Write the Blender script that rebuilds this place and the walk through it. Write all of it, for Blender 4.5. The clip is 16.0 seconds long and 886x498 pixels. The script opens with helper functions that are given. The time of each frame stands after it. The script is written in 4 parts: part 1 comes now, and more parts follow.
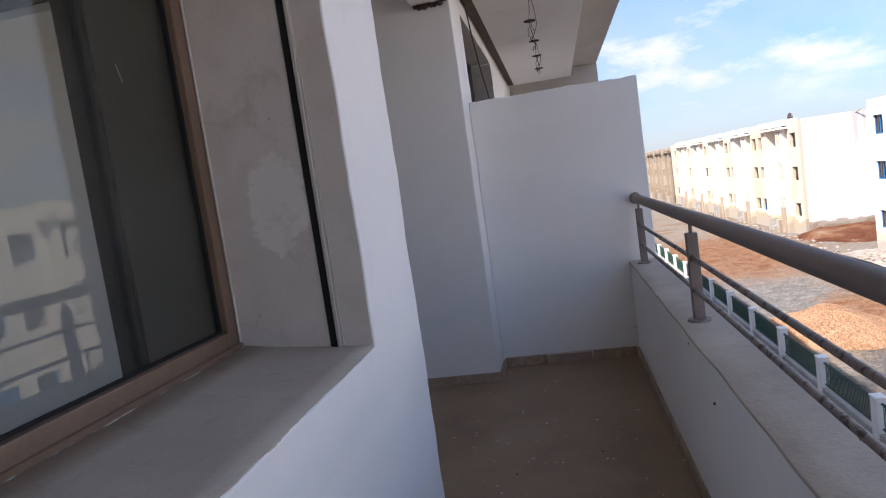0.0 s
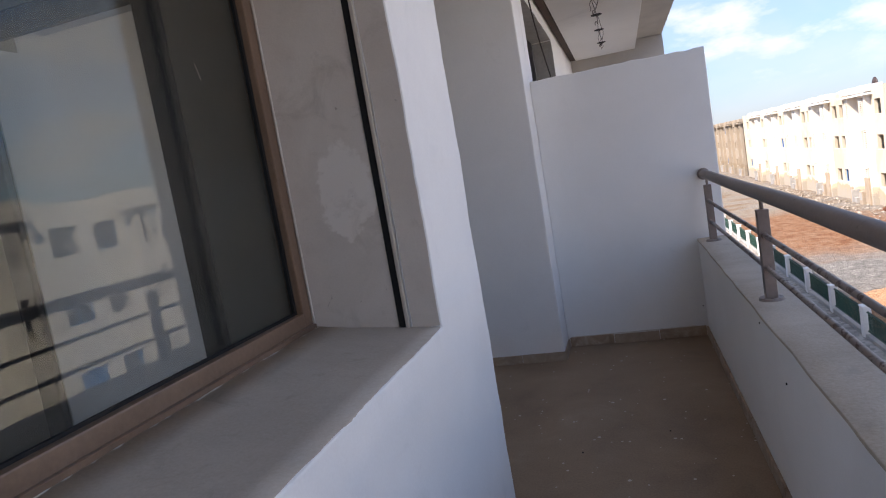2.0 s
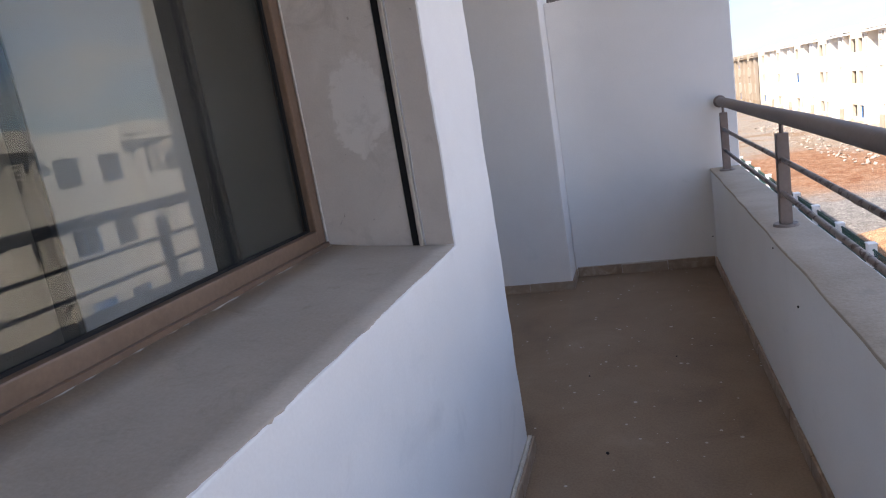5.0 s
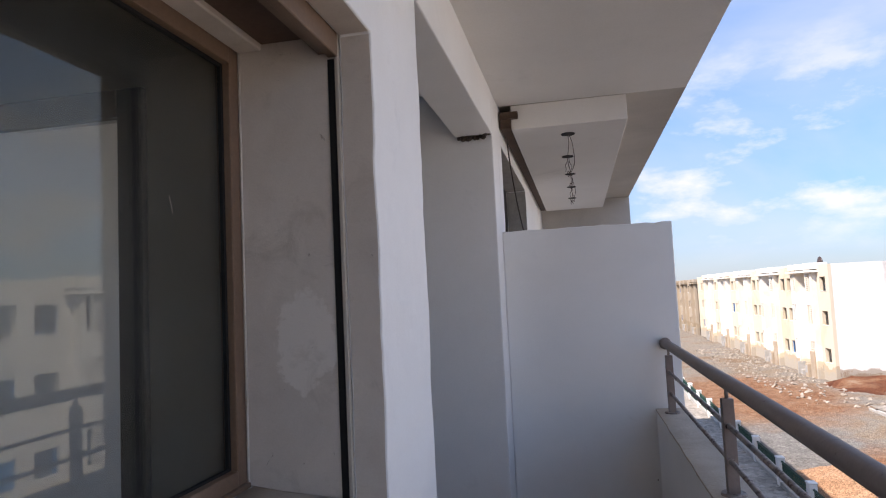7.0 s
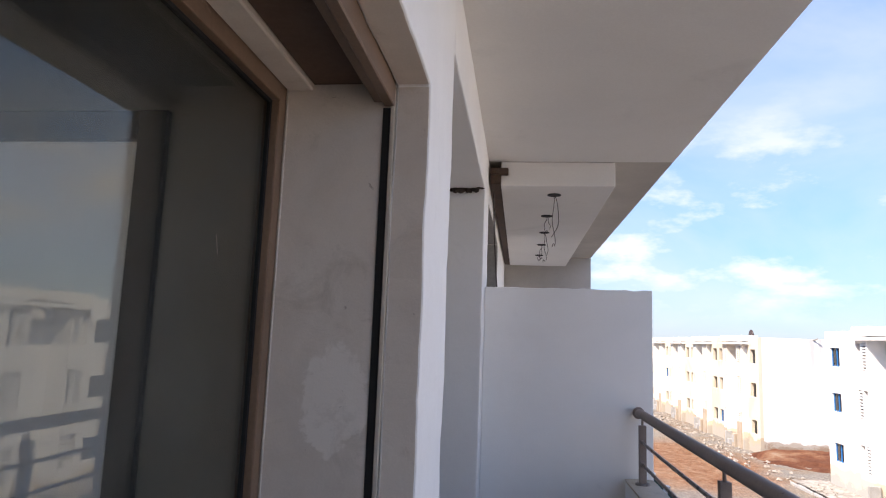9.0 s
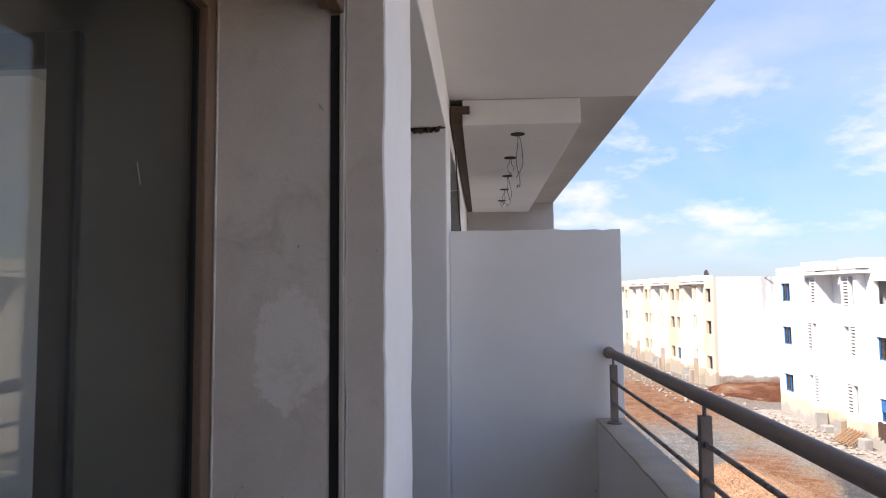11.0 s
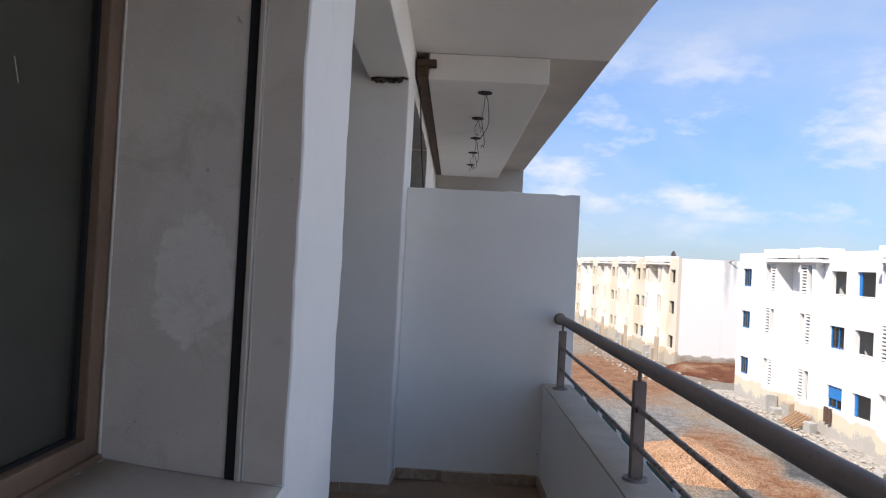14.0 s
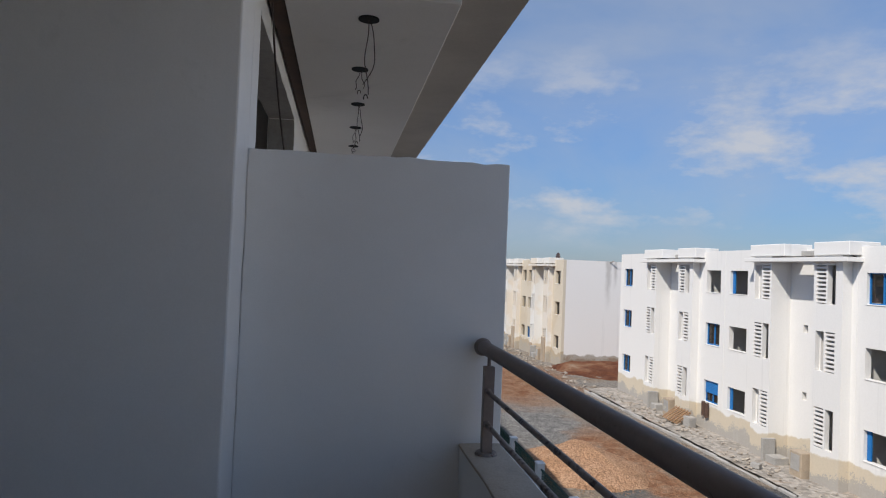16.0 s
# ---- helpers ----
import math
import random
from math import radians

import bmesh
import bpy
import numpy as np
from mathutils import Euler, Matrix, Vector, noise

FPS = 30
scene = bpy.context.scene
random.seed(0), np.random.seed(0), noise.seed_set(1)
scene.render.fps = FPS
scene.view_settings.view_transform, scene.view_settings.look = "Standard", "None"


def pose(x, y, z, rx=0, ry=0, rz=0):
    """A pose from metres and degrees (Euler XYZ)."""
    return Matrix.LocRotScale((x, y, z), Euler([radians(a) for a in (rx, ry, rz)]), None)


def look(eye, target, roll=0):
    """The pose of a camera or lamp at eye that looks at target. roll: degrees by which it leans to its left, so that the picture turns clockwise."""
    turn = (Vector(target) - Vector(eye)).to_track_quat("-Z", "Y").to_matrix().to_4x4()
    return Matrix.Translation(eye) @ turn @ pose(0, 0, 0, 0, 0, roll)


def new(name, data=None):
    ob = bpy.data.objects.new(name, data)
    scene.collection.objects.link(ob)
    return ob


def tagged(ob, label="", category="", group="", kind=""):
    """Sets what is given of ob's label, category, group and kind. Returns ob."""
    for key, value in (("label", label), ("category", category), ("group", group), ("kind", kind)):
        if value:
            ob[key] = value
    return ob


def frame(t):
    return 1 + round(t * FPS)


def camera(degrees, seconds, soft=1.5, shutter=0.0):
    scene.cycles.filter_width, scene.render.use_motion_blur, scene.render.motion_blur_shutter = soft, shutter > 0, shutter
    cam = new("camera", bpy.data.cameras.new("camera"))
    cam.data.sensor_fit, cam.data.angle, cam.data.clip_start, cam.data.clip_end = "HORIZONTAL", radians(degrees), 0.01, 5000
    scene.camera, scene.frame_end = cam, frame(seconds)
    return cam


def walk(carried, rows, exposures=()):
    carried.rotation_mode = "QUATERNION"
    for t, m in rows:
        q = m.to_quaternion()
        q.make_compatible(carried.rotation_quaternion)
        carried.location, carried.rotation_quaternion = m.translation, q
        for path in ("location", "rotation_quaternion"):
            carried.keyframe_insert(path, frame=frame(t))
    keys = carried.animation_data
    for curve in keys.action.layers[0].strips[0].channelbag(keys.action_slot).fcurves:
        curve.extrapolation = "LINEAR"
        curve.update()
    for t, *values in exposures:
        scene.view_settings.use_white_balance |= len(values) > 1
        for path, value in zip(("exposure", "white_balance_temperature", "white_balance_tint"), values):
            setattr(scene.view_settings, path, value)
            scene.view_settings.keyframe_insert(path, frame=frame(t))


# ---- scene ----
cam = camera(68.8, 16.0, 1.15)
PATH = [
    (0, (0.562, 0.215, 1.424), (0.192, 2.172, 1.233), -8.2),
    (0.5, (0.576, 0.206, 1.432), (0.206, 2.164, 1.263), -7.0),
    (1, (0.565, 0.196, 1.426), (0.167, 2.144, 1.207), -6.5),
    (1.5, (0.565, 0.184, 1.421), (0.135, 2.121, 1.172), -6.7),
    (2, (0.568, 0.174, 1.437), (0.005, 2.08, 1.215), -9.7),
    (2.5, (0.549, 0.167, 1.443), (-0.124, 2.04, 1.249), -10.1),
    (3, (0.535, 0.178, 1.412), (-0.051, 2.053, 1.039), -9.9),
    (3.2, (0.535, 0.192, 1.397), (-0.037, 2.07, 1.018), -9.2),
    (5.3, (0.529, 0.174, 1.383), (-0.086, 2.028, 0.953), -9.7),
    (5.5, (0.525, 0.177, 1.381), (-0.119, 2.017, 0.936), -9.9),
    (6, (0.543, 0.223, 1.455), (0.225, 2.195, 1.355), -1.7),
    (6.5, (0.552, 0.251, 1.531), (0.284, 2.233, 1.554), -3.2),
    (7, (0.533, 0.25, 1.548), (0.127, 2.203, 1.693), -2.7),
    (7.5, (0.519, 0.239, 1.556), (0.041, 2.178, 1.677), -1.6),
    (8, (0.507, 0.213, 1.546), (-0.17, 2.087, 1.729), -0.7),
    (8.5, (0.407, 0.213, 1.534), (-0.258, 2.091, 1.714), 5.0),
    (9, (0.254, 0.262, 1.608), (0.016, 2.229, 1.883), 2.1),
    (9.2, (0.238, 0.303, 1.601), (0.198, 2.286, 1.858), 3.0),
    (11.3, (0.215, 0.458, 1.572), (0.039, 2.446, 1.705), -2.1),
    (11.5, (0.19, 0.422, 1.572), (-0.094, 2.397, 1.718), -2.4),
    (12, (0.172, 0.339, 1.556), (-0.211, 2.295, 1.72), -2.1),
    (12.5, (0.196, 0.301, 1.547), (-0.121, 2.275, 1.624), 0.3),
    (13, (0.248, 0.3, 1.536), (0.232, 2.299, 1.573), 0.1),
    (13.5, (0.287, 0.424, 1.519), (0.315, 2.423, 1.555), 0.7),
    (14, (0.339, 0.55, 1.513), (0.306, 2.55, 1.545), 3.0),
    (14.5, (0.371, 0.91, 1.531), (0.57, 2.899, 1.575), 2.7),
    (15, (0.359, 1.26, 1.532), (0.932, 3.175, 1.466), 1.5),
    (15.5, (0.435, 1.667, 1.525), (0.859, 3.62, 1.608), 2.4),
    (16, (0.424, 2.059, 1.503), (0.735, 4.034, 1.562), 2.3),
]
EXPOSURES = [(0, 1.33), (1.5, 1.38), (2.2, 1.48), (3, 1.78), (5.5, 1.7), (6, 1.35), (7, 1.24), (8, 1.42), (8.5, 1.64), (9, 1.45), (11.5, 1.28), (12, 1.42), (12.5, 1.42), (13.5, 1.02), (14, 1.02), (14.5, 0.8), (15, 0.3), (15.5, 0.28), (16, 0.28)]
walk(cam, [(t, look(eye, target, roll)) for t, eye, target, roll in PATH], [(t, stops, (7000 if 2 < t < 6.5 else 6900) if t < 13 else 6600 if t < 14.6 else 6520, 18 if t < 13 else 13 if t < 14.6 else 11) for t, stops in EXPOSURES])

# ---------- world, sun, exposure ----------
SUN_DIR = Vector((-0.80, -0.60, 1.06)).normalized()      # towards the sun, behind the camera's own building
world = bpy.data.worlds.new("daylight")
scene.world = world
world.use_nodes = True
wn = world.node_tree.nodes
wl = world.node_tree.links
wn.clear()
sky = wn.new("ShaderNodeTexSky")
sky.sky_type = 'NISHITA'
sky.sun_disc = False
sky.sun_elevation = math.asin(SUN_DIR.z)
sky.sun_rotation = math.atan2(SUN_DIR.x, SUN_DIR.y)
sky.air_density, sky.dust_density, sky.ozone_density = 1.0, 0.25, 2.5
tc = wn.new("ShaderNodeTexCoord")
mp = wn.new("ShaderNodeMapping")
mp.inputs["Scale"].default_value = (1.0, 1.0, 1.9)
mp.inputs["Location"].default_value = (0.35, 0.1, 0.05)
wl.new(tc.outputs["Generated"], mp.inputs["Vector"])
cn = wn.new("ShaderNodeTexNoise")
cn.inputs["Scale"].default_value = 2.5
cn.inputs["Detail"].default_value = 9
cn.inputs["Roughness"].default_value = 0.55
cn.inputs["Distortion"].default_value = 0.25
wl.new(mp.outputs["Vector"], cn.inputs["Vector"])
cr = wn.new("ShaderNodeValToRGB")
cr.color_ramp.elements[0].position, cr.color_ramp.elements[0].color = 0.40, (0.12, 0.12, 0.12, 1)
cr.color_ramp.elements[1].position, cr.color_ramp.elements[1].color = 0.74, (0.62, 0.62, 0.62, 1)
wl.new(cn.outputs["Fac"], cr.inputs["Fac"])
cm = wn.new("ShaderNodeMixRGB")
cm.inputs["Color2"].default_value = (3.3, 3.6, 4.05, 1)
sz = wn.new("ShaderNodeSeparateXYZ")
wl.new(tc.outputs["Generated"], sz.inputs[0])
hz = wn.new("ShaderNodeValToRGB")                       # haze: bluer and dimmer towards the horizon
hz.color_ramp.elements[0].position, hz.color_ramp.elements[0].color = 0.0, (0.26, 0.34, 0.50, 1)
hz.color_ramp.elements[1].position, hz.color_ramp.elements[1].color = 0.55, (0.86, 1.02, 1.12, 1)
hz_mid = hz.color_ramp.elements.new(0.24)
hz_mid.color = (0.49, 0.67, 0.88, 1)
wl.new(sz.outputs["Z"], hz.inputs["Fac"])
hm = wn.new("ShaderNodeMixRGB")
hm.blend_type = 'MULTIPLY'
hm.inputs["Fac"].default_value = 1.0
wl.new(sky.outputs["Color"], hm.inputs["Color1"])
wl.new(hz.outputs["Color"], hm.inputs["Color2"])
wl.new(cr.outputs["Color"], cm.inputs["Fac"])
wl.new(hm.outputs["Color"], cm.inputs["Color1"])
puff_map = wn.new("ShaderNodeMapping")                   # low heaps of cumulus
puff_map.inputs["Scale"].default_value = (1.0, 1.0, 2.4)
wl.new(tc.outputs["Generated"], puff_map.inputs["Vector"])
puff = wn.new("ShaderNodeTexNoise")
puff.inputs["Scale"].default_value = 6.5
puff.inputs["Detail"].default_value = 10
puff.inputs["Roughness"].default_value = 0.58
wl.new(puff_map.outputs["Vector"], puff.inputs["Vector"])
pr = wn.new("ShaderNodeValToRGB")
pr.color_ramp.elements[0].position, pr.color_ramp.elements[0].color = 0.50, (0, 0, 0, 1)
pr.color_ramp.elements[1].position, pr.color_ramp.elements[1].color = 0.66, (0.78, 0.78, 0.78, 1)
wl.new(puff.outputs["Fac"], pr.inputs["Fac"])
low = wn.new("ShaderNodeValToRGB")
low.color_ramp.elements[0].position, low.color_ramp.elements[0].color = 0.03, (0, 0, 0, 1)
low.color_ramp.elements[1].position, low.color_ramp.elements[1].color = 0.10, (1, 1, 1, 1)
e3 = low.color_ramp.elements.new(0.22)
e3.color = (1, 1, 1, 1)
e4 = low.color_ramp.elements.new(0.36)
e4.color = (0, 0, 0, 1)
wl.new(sz.outputs["Z"], low.inputs["Fac"])
pf = wn.new("ShaderNodeMath")
pf.operation = 'MULTIPLY'
wl.new(pr.outputs["Color"], pf.inputs[0])
wl.new(low.outputs["Color"], pf.inputs[1])
pm = wn.new("ShaderNodeMixRGB")
pm.inputs["Color2"].default_value = (4.3, 4.4, 4.6, 1)
wl.new(pf.outputs[0], pm.inputs["Fac"])
wl.new(cm.outputs["Color"], pm.inputs["Color1"])
bg = wn.new("ShaderNodeBackground")
bg.inputs["Strength"].default_value = 0.11
wl.new(pm.outputs["Color"], bg.inputs["Color"])
wo = wn.new("ShaderNodeOutputWorld")
wl.new(bg.outputs["Background"], wo.inputs["Surface"])

sun_data = bpy.data.lights.new("sun", 'SUN')
sun_data.energy, sun_data.angle, sun_data.color = 3.9, radians(0.6), (1.0, 0.95, 0.87)
sun = new("sun", sun_data)
sun.matrix_world = look(tuple(SUN_DIR * 60), (0, 0, 0))


# ---------- materials ----------
def nodes_of(name):
    m = bpy.data.materials.new(name)
    m.use_nodes = True
    nt = m.node_tree
    nt.nodes.clear()
    out = nt.nodes.new("ShaderNodeOutputMaterial")
    bsdf = nt.nodes.new("ShaderNodeBsdfPrincipled")
    nt.links.new(bsdf.outputs[0], out.inputs["Surface"])
    return m, nt, bsdf, out


def noise_node(nt, vec, scale, detail=6.0, rough=0.6, distort=0.0):
    n = nt.nodes.new("ShaderNodeTexNoise")
    n.inputs["Scale"].default_value = scale
    n.inputs["Detail"].default_value = detail
    n.inputs["Roughness"].default_value = rough
    n.inputs["Distortion"].default_value = distort
    nt.links.new(vec, n.inputs["Vector"])
    return n.outputs["Fac"]


def ramp(nt, fac, stops):
    r = nt.nodes.new("ShaderNodeValToRGB")
    els = r.color_ramp.elements
    while len(els) < len(stops):
        els.new(0.5)
    for e, (p, c) in zip(els, stops):
        e.position = p
        e.color = (*c, 1) if len(c) == 3 else c
    nt.links.new(fac, r.inputs["Fac"])
    return r.outputs["Color"]


def mixc(nt, fac, a, b, blend='MIX'):
    m = nt.nodes.new("ShaderNodeMixRGB")
    m.blend_type = blend
    for sock, v in ((m.inputs["Fac"], fac), (m.inputs["Color1"], a), (m.inputs["Color2"], b)):
        if isinstance(v, (int, float)):
            sock.default_value = v
        elif isinstance(v, tuple):
            sock.default_value = (*v, 1)
        else:
            nt.links.new(v, sock)
    return m.outputs["Color"]


def math_node(nt, op, a, b=0.0, c=None):
    m = nt.nodes.new("ShaderNodeMath")
    m.operation = op
    for sock, v in zip(m.inputs, (a, b, c)):
        if v is None:
            continue
        if isinstance(v, (int, float)):
            sock.default_value = v
        else:
            nt.links.new(v, sock)
    return m.outputs[0]


def bump(nt, bsdf, height, strength, distance):
    b = nt.nodes.new("ShaderNodeBump")
    b.inputs["Strength"].default_value = strength
    b.inputs["Distance"].default_value = distance
    nt.links.new(height, b.inputs["Height"])
    nt.links.new(b.outputs["Normal"], bsdf.inputs["Normal"])


def place(nt):
    """World-sized coordinates: the object's own place, which is never scaled here."""
    return nt.nodes.new("ShaderNodeNewGeometry").outputs["Position"]


def surface(name, a, b, rough=0.8, big=1.2, fine=60.0, bump_d=0.002, strength=0.5, dirt=None, dirt_at=(0.6, 0.75), dirt_scale=4.0, metal=0.0, spec=0.35):
    """Two colours mixed by large and fine grain, with relief, and stains of a third colour."""
    m, nt, bsdf, out = nodes_of(name)
    p = place(nt)
    n1 = noise_node(nt, p, big, 6, 0.62, 0.3)
    n2 = noise_node(nt, p, fine, 4, 0.65)
    f = math_node(nt, 'ADD', math_node(nt, 'MULTIPLY', n1, 0.65), math_node(nt, 'MULTIPLY', n2, 0.35))
    col = ramp(nt, f, [(0.36, a), (0.64, b)])
    if dirt:
        n3 = noise_node(nt, p, dirt_scale, 8, 0.68, 0.6)
        k = ramp(nt, n3, [(dirt_at[0], (0, 0, 0)), (dirt_at[1], (1, 1, 1))])
        col = mixc(nt, k, col, dirt)
    nt.links.new(col, bsdf.inputs["Base Color"])
    bsdf.inputs["Metallic"].default_value = metal
    bsdf.inputs["Specular IOR Level"].default_value = spec
    r = math_node(nt, 'MULTIPLY_ADD', n1, 0.25, rough - 0.12)
    nt.links.new(r, bsdf.inputs["Roughness"])
    h = math_node(nt, 'ADD', math_node(nt, 'MULTIPLY', n2, 0.4), math_node(nt, 'MULTIPLY', noise_node(nt, p, fine * 0.16, 3, 0.5), 1.0))
    bump(nt, bsdf, h, strength, bump_d)
    return m


WHITE = surface("white_wall_paint", (0.80, 0.785, 0.76), (0.87, 0.855, 0.83), 0.75, 1.4, 140, 0.0016, 0.5, (0.68, 0.67, 0.65), (0.62, 0.85), 2.2)
CEIL = surface("white_ceiling_paint", (0.76, 0.735, 0.70), (0.84, 0.815, 0.78), 0.8, 0.9, 90, 0.0015, 0.4, (0.62, 0.60, 0.57), (0.6, 0.85), 1.5)
RAWCEIL = surface("bare_grey_ceiling_plaster", (0.42, 0.39, 0.355), (0.52, 0.485, 0.44), 0.85, 2.0, 70, 0.002, 0.5, (0.50, 0.47, 0.43), (0.6, 0.8), 2.6)
SILL = surface("sand_grey_sill_plaster", (0.42, 0.36, 0.295), (0.52, 0.455, 0.38), 0.9, 3.2, 120, 0.0022, 0.6, (0.37, 0.315, 0.255), (0.58, 0.75), 9.0)
COPING = surface("rough_cement_coping", (0.41, 0.34, 0.262), (0.58, 0.50, 0.405), 0.9, 2.2, 95, 0.006, 1.0, (0.36, 0.31, 0.26), (0.60, 0.80), 5.0)
RAIL = surface("brown_grey_rail_paint", (0.17, 0.128, 0.108), (0.235, 0.182, 0.155), 0.55, 3.0, 60, 0.0006, 0.4, (0.10, 0.055, 0.035), (0.63, 0.70), 26.0, 0.0, 0.5)
RUSTY = surface("rusty_rail_paint", (0.21, 0.165, 0.14), (0.27, 0.215, 0.185), 0.5, 4.0, 60, 0.0012, 0.7, (0.075, 0.038, 0.025), (0.53, 0.58), 24.0, 0.0, 0.45)
BRONZE = surface("bronze_brown_aluminium", (0.165, 0.104, 0.067), (0.235, 0.152, 0.102), 0.42, 2.0, 80, 0.0003, 0.3, (0.36, 0.28, 0.22), (0.66, 0.76), 12.0, 0.15, 0.5)
DARKBROWN = surface("dark_brown_shutter_box", (0.09, 0.052, 0.035), (0.14, 0.088, 0.062), 0.6, 3.0, 50, 0.0006, 0.3)
BLACK = surface("black_rubber_channel", (0.008, 0.007, 0.007), (0.014, 0.013, 0.012), 0.7, 3.0, 60, 0.0004, 0.3)
BEIGETRIM = surface("beige_guide_trim", (0.44, 0.38, 0.32), (0.54, 0.48, 0.41), 0.6, 6.0, 80, 0.0006, 0.4)
DOORFRAME = surface("dark_door_frame", (0.05, 0.046, 0.043), (0.08, 0.074, 0.07), 0.6, 3.0, 50, 0.0006, 0.3)
SEALANT = surface("pale_sealant", (0.48, 0.43, 0.37), (0.72, 0.68, 0.61), 0.6, 8.0, 80, 0.001, 0.5)
BATTEN = surface("brown_wood_batten", (0.045, 0.028, 0.020), (0.10, 0.062, 0.042), 0.7, 5.0, 60, 0.0012, 0.6)
RAWCON = surface("broken_dark_concrete", (0.018, 0.012, 0.010), (0.10, 0.075, 0.06), 0.9, 14.0, 120, 0.006, 0.9)
ROOM = surface("unlit_room_plaster", (0.34, 0.32, 0.30), (0.44, 0.42, 0.39), 0.9, 1.0, 30, 0.001, 0.3)
ROOMWALL = surface("pale_room_plaster", (0.36, 0.33, 0.295), (0.44, 0.405, 0.365), 0.9, 1.0, 30, 0.001, 0.3)
CABLE = surface("dark_cable_sheath", (0.03, 0.022, 0.02), (0.07, 0.045, 0.04), 0.5, 20, 60, 0.0003, 0.2)
FARWHITE = surface("sunlit_white_render", (0.67, 0.655, 0.63), (0.76, 0.745, 0.72), 0.85, 0.5, 20, 0.004, 0.4, (0.66, 0.61, 0.52), (0.66, 0.85), 0.35)
BLUE = surface("blue_shutter_paint", (0.010, 0.12, 0.36), (0.018, 0.18, 0.46), 0.5, 2.0, 30, 0.001, 0.3)
SLABGREY = surface("grey_cement", (0.26, 0.25, 0.235), (0.40, 0.385, 0.36), 0.9, 0.8, 24, 0.006, 0.6, (0.50, 0.44, 0.35), (0.58, 0.7), 1.2)
ROOMFAR = surface("dim_room_wall", (0.55, 0.53, 0.50), (0.66, 0.64, 0.60), 0.9, 0.7, 20, 0.002, 0.3)
PIER = surface("bare_ochre_render", (0.30, 0.235, 0.17), (0.42, 0.345, 0.26), 0.9, 0.8, 14, 0.006, 0.5, (0.28, 0.24, 0.20), (0.55, 0.7), 1.5)
STONE = surface("pale_rubble", (0.22, 0.185, 0.15), (0.44, 0.39, 0.33), 0.9, 3.0, 30, 0.01, 0.6)
REEDS = surface("brown_woven_reeds", (0.20, 0.11, 0.055), (0.36, 0.22, 0.12), 0.8, 6.0, 40, 0.006, 0.8)
RUGMAT = surface("dark_brown_cloth", (0.05, 0.028, 0.02), (0.10, 0.06, 0.045), 0.9, 8.0, 60, 0.003, 0.6)
FENCEGREEN = surface("dark_green_fence_wire", (0.012, 0.045, 0.035), (0.02, 0.07, 0.055), 0.5, 2.0, 30, 0.001, 0.3)
POSTWHITE = surface("white_fence_post", (0.62, 0.62, 0.60), (0.75, 0.74, 0.72), 0.8, 2.0, 30, 0.003, 0.4)
SEA = surface("hazy_blue_sea", (0.05, 0.11, 0.17), (0.07, 0.14, 0.2), 0.35, 0.004, 0.05, 0.02, 0.3)


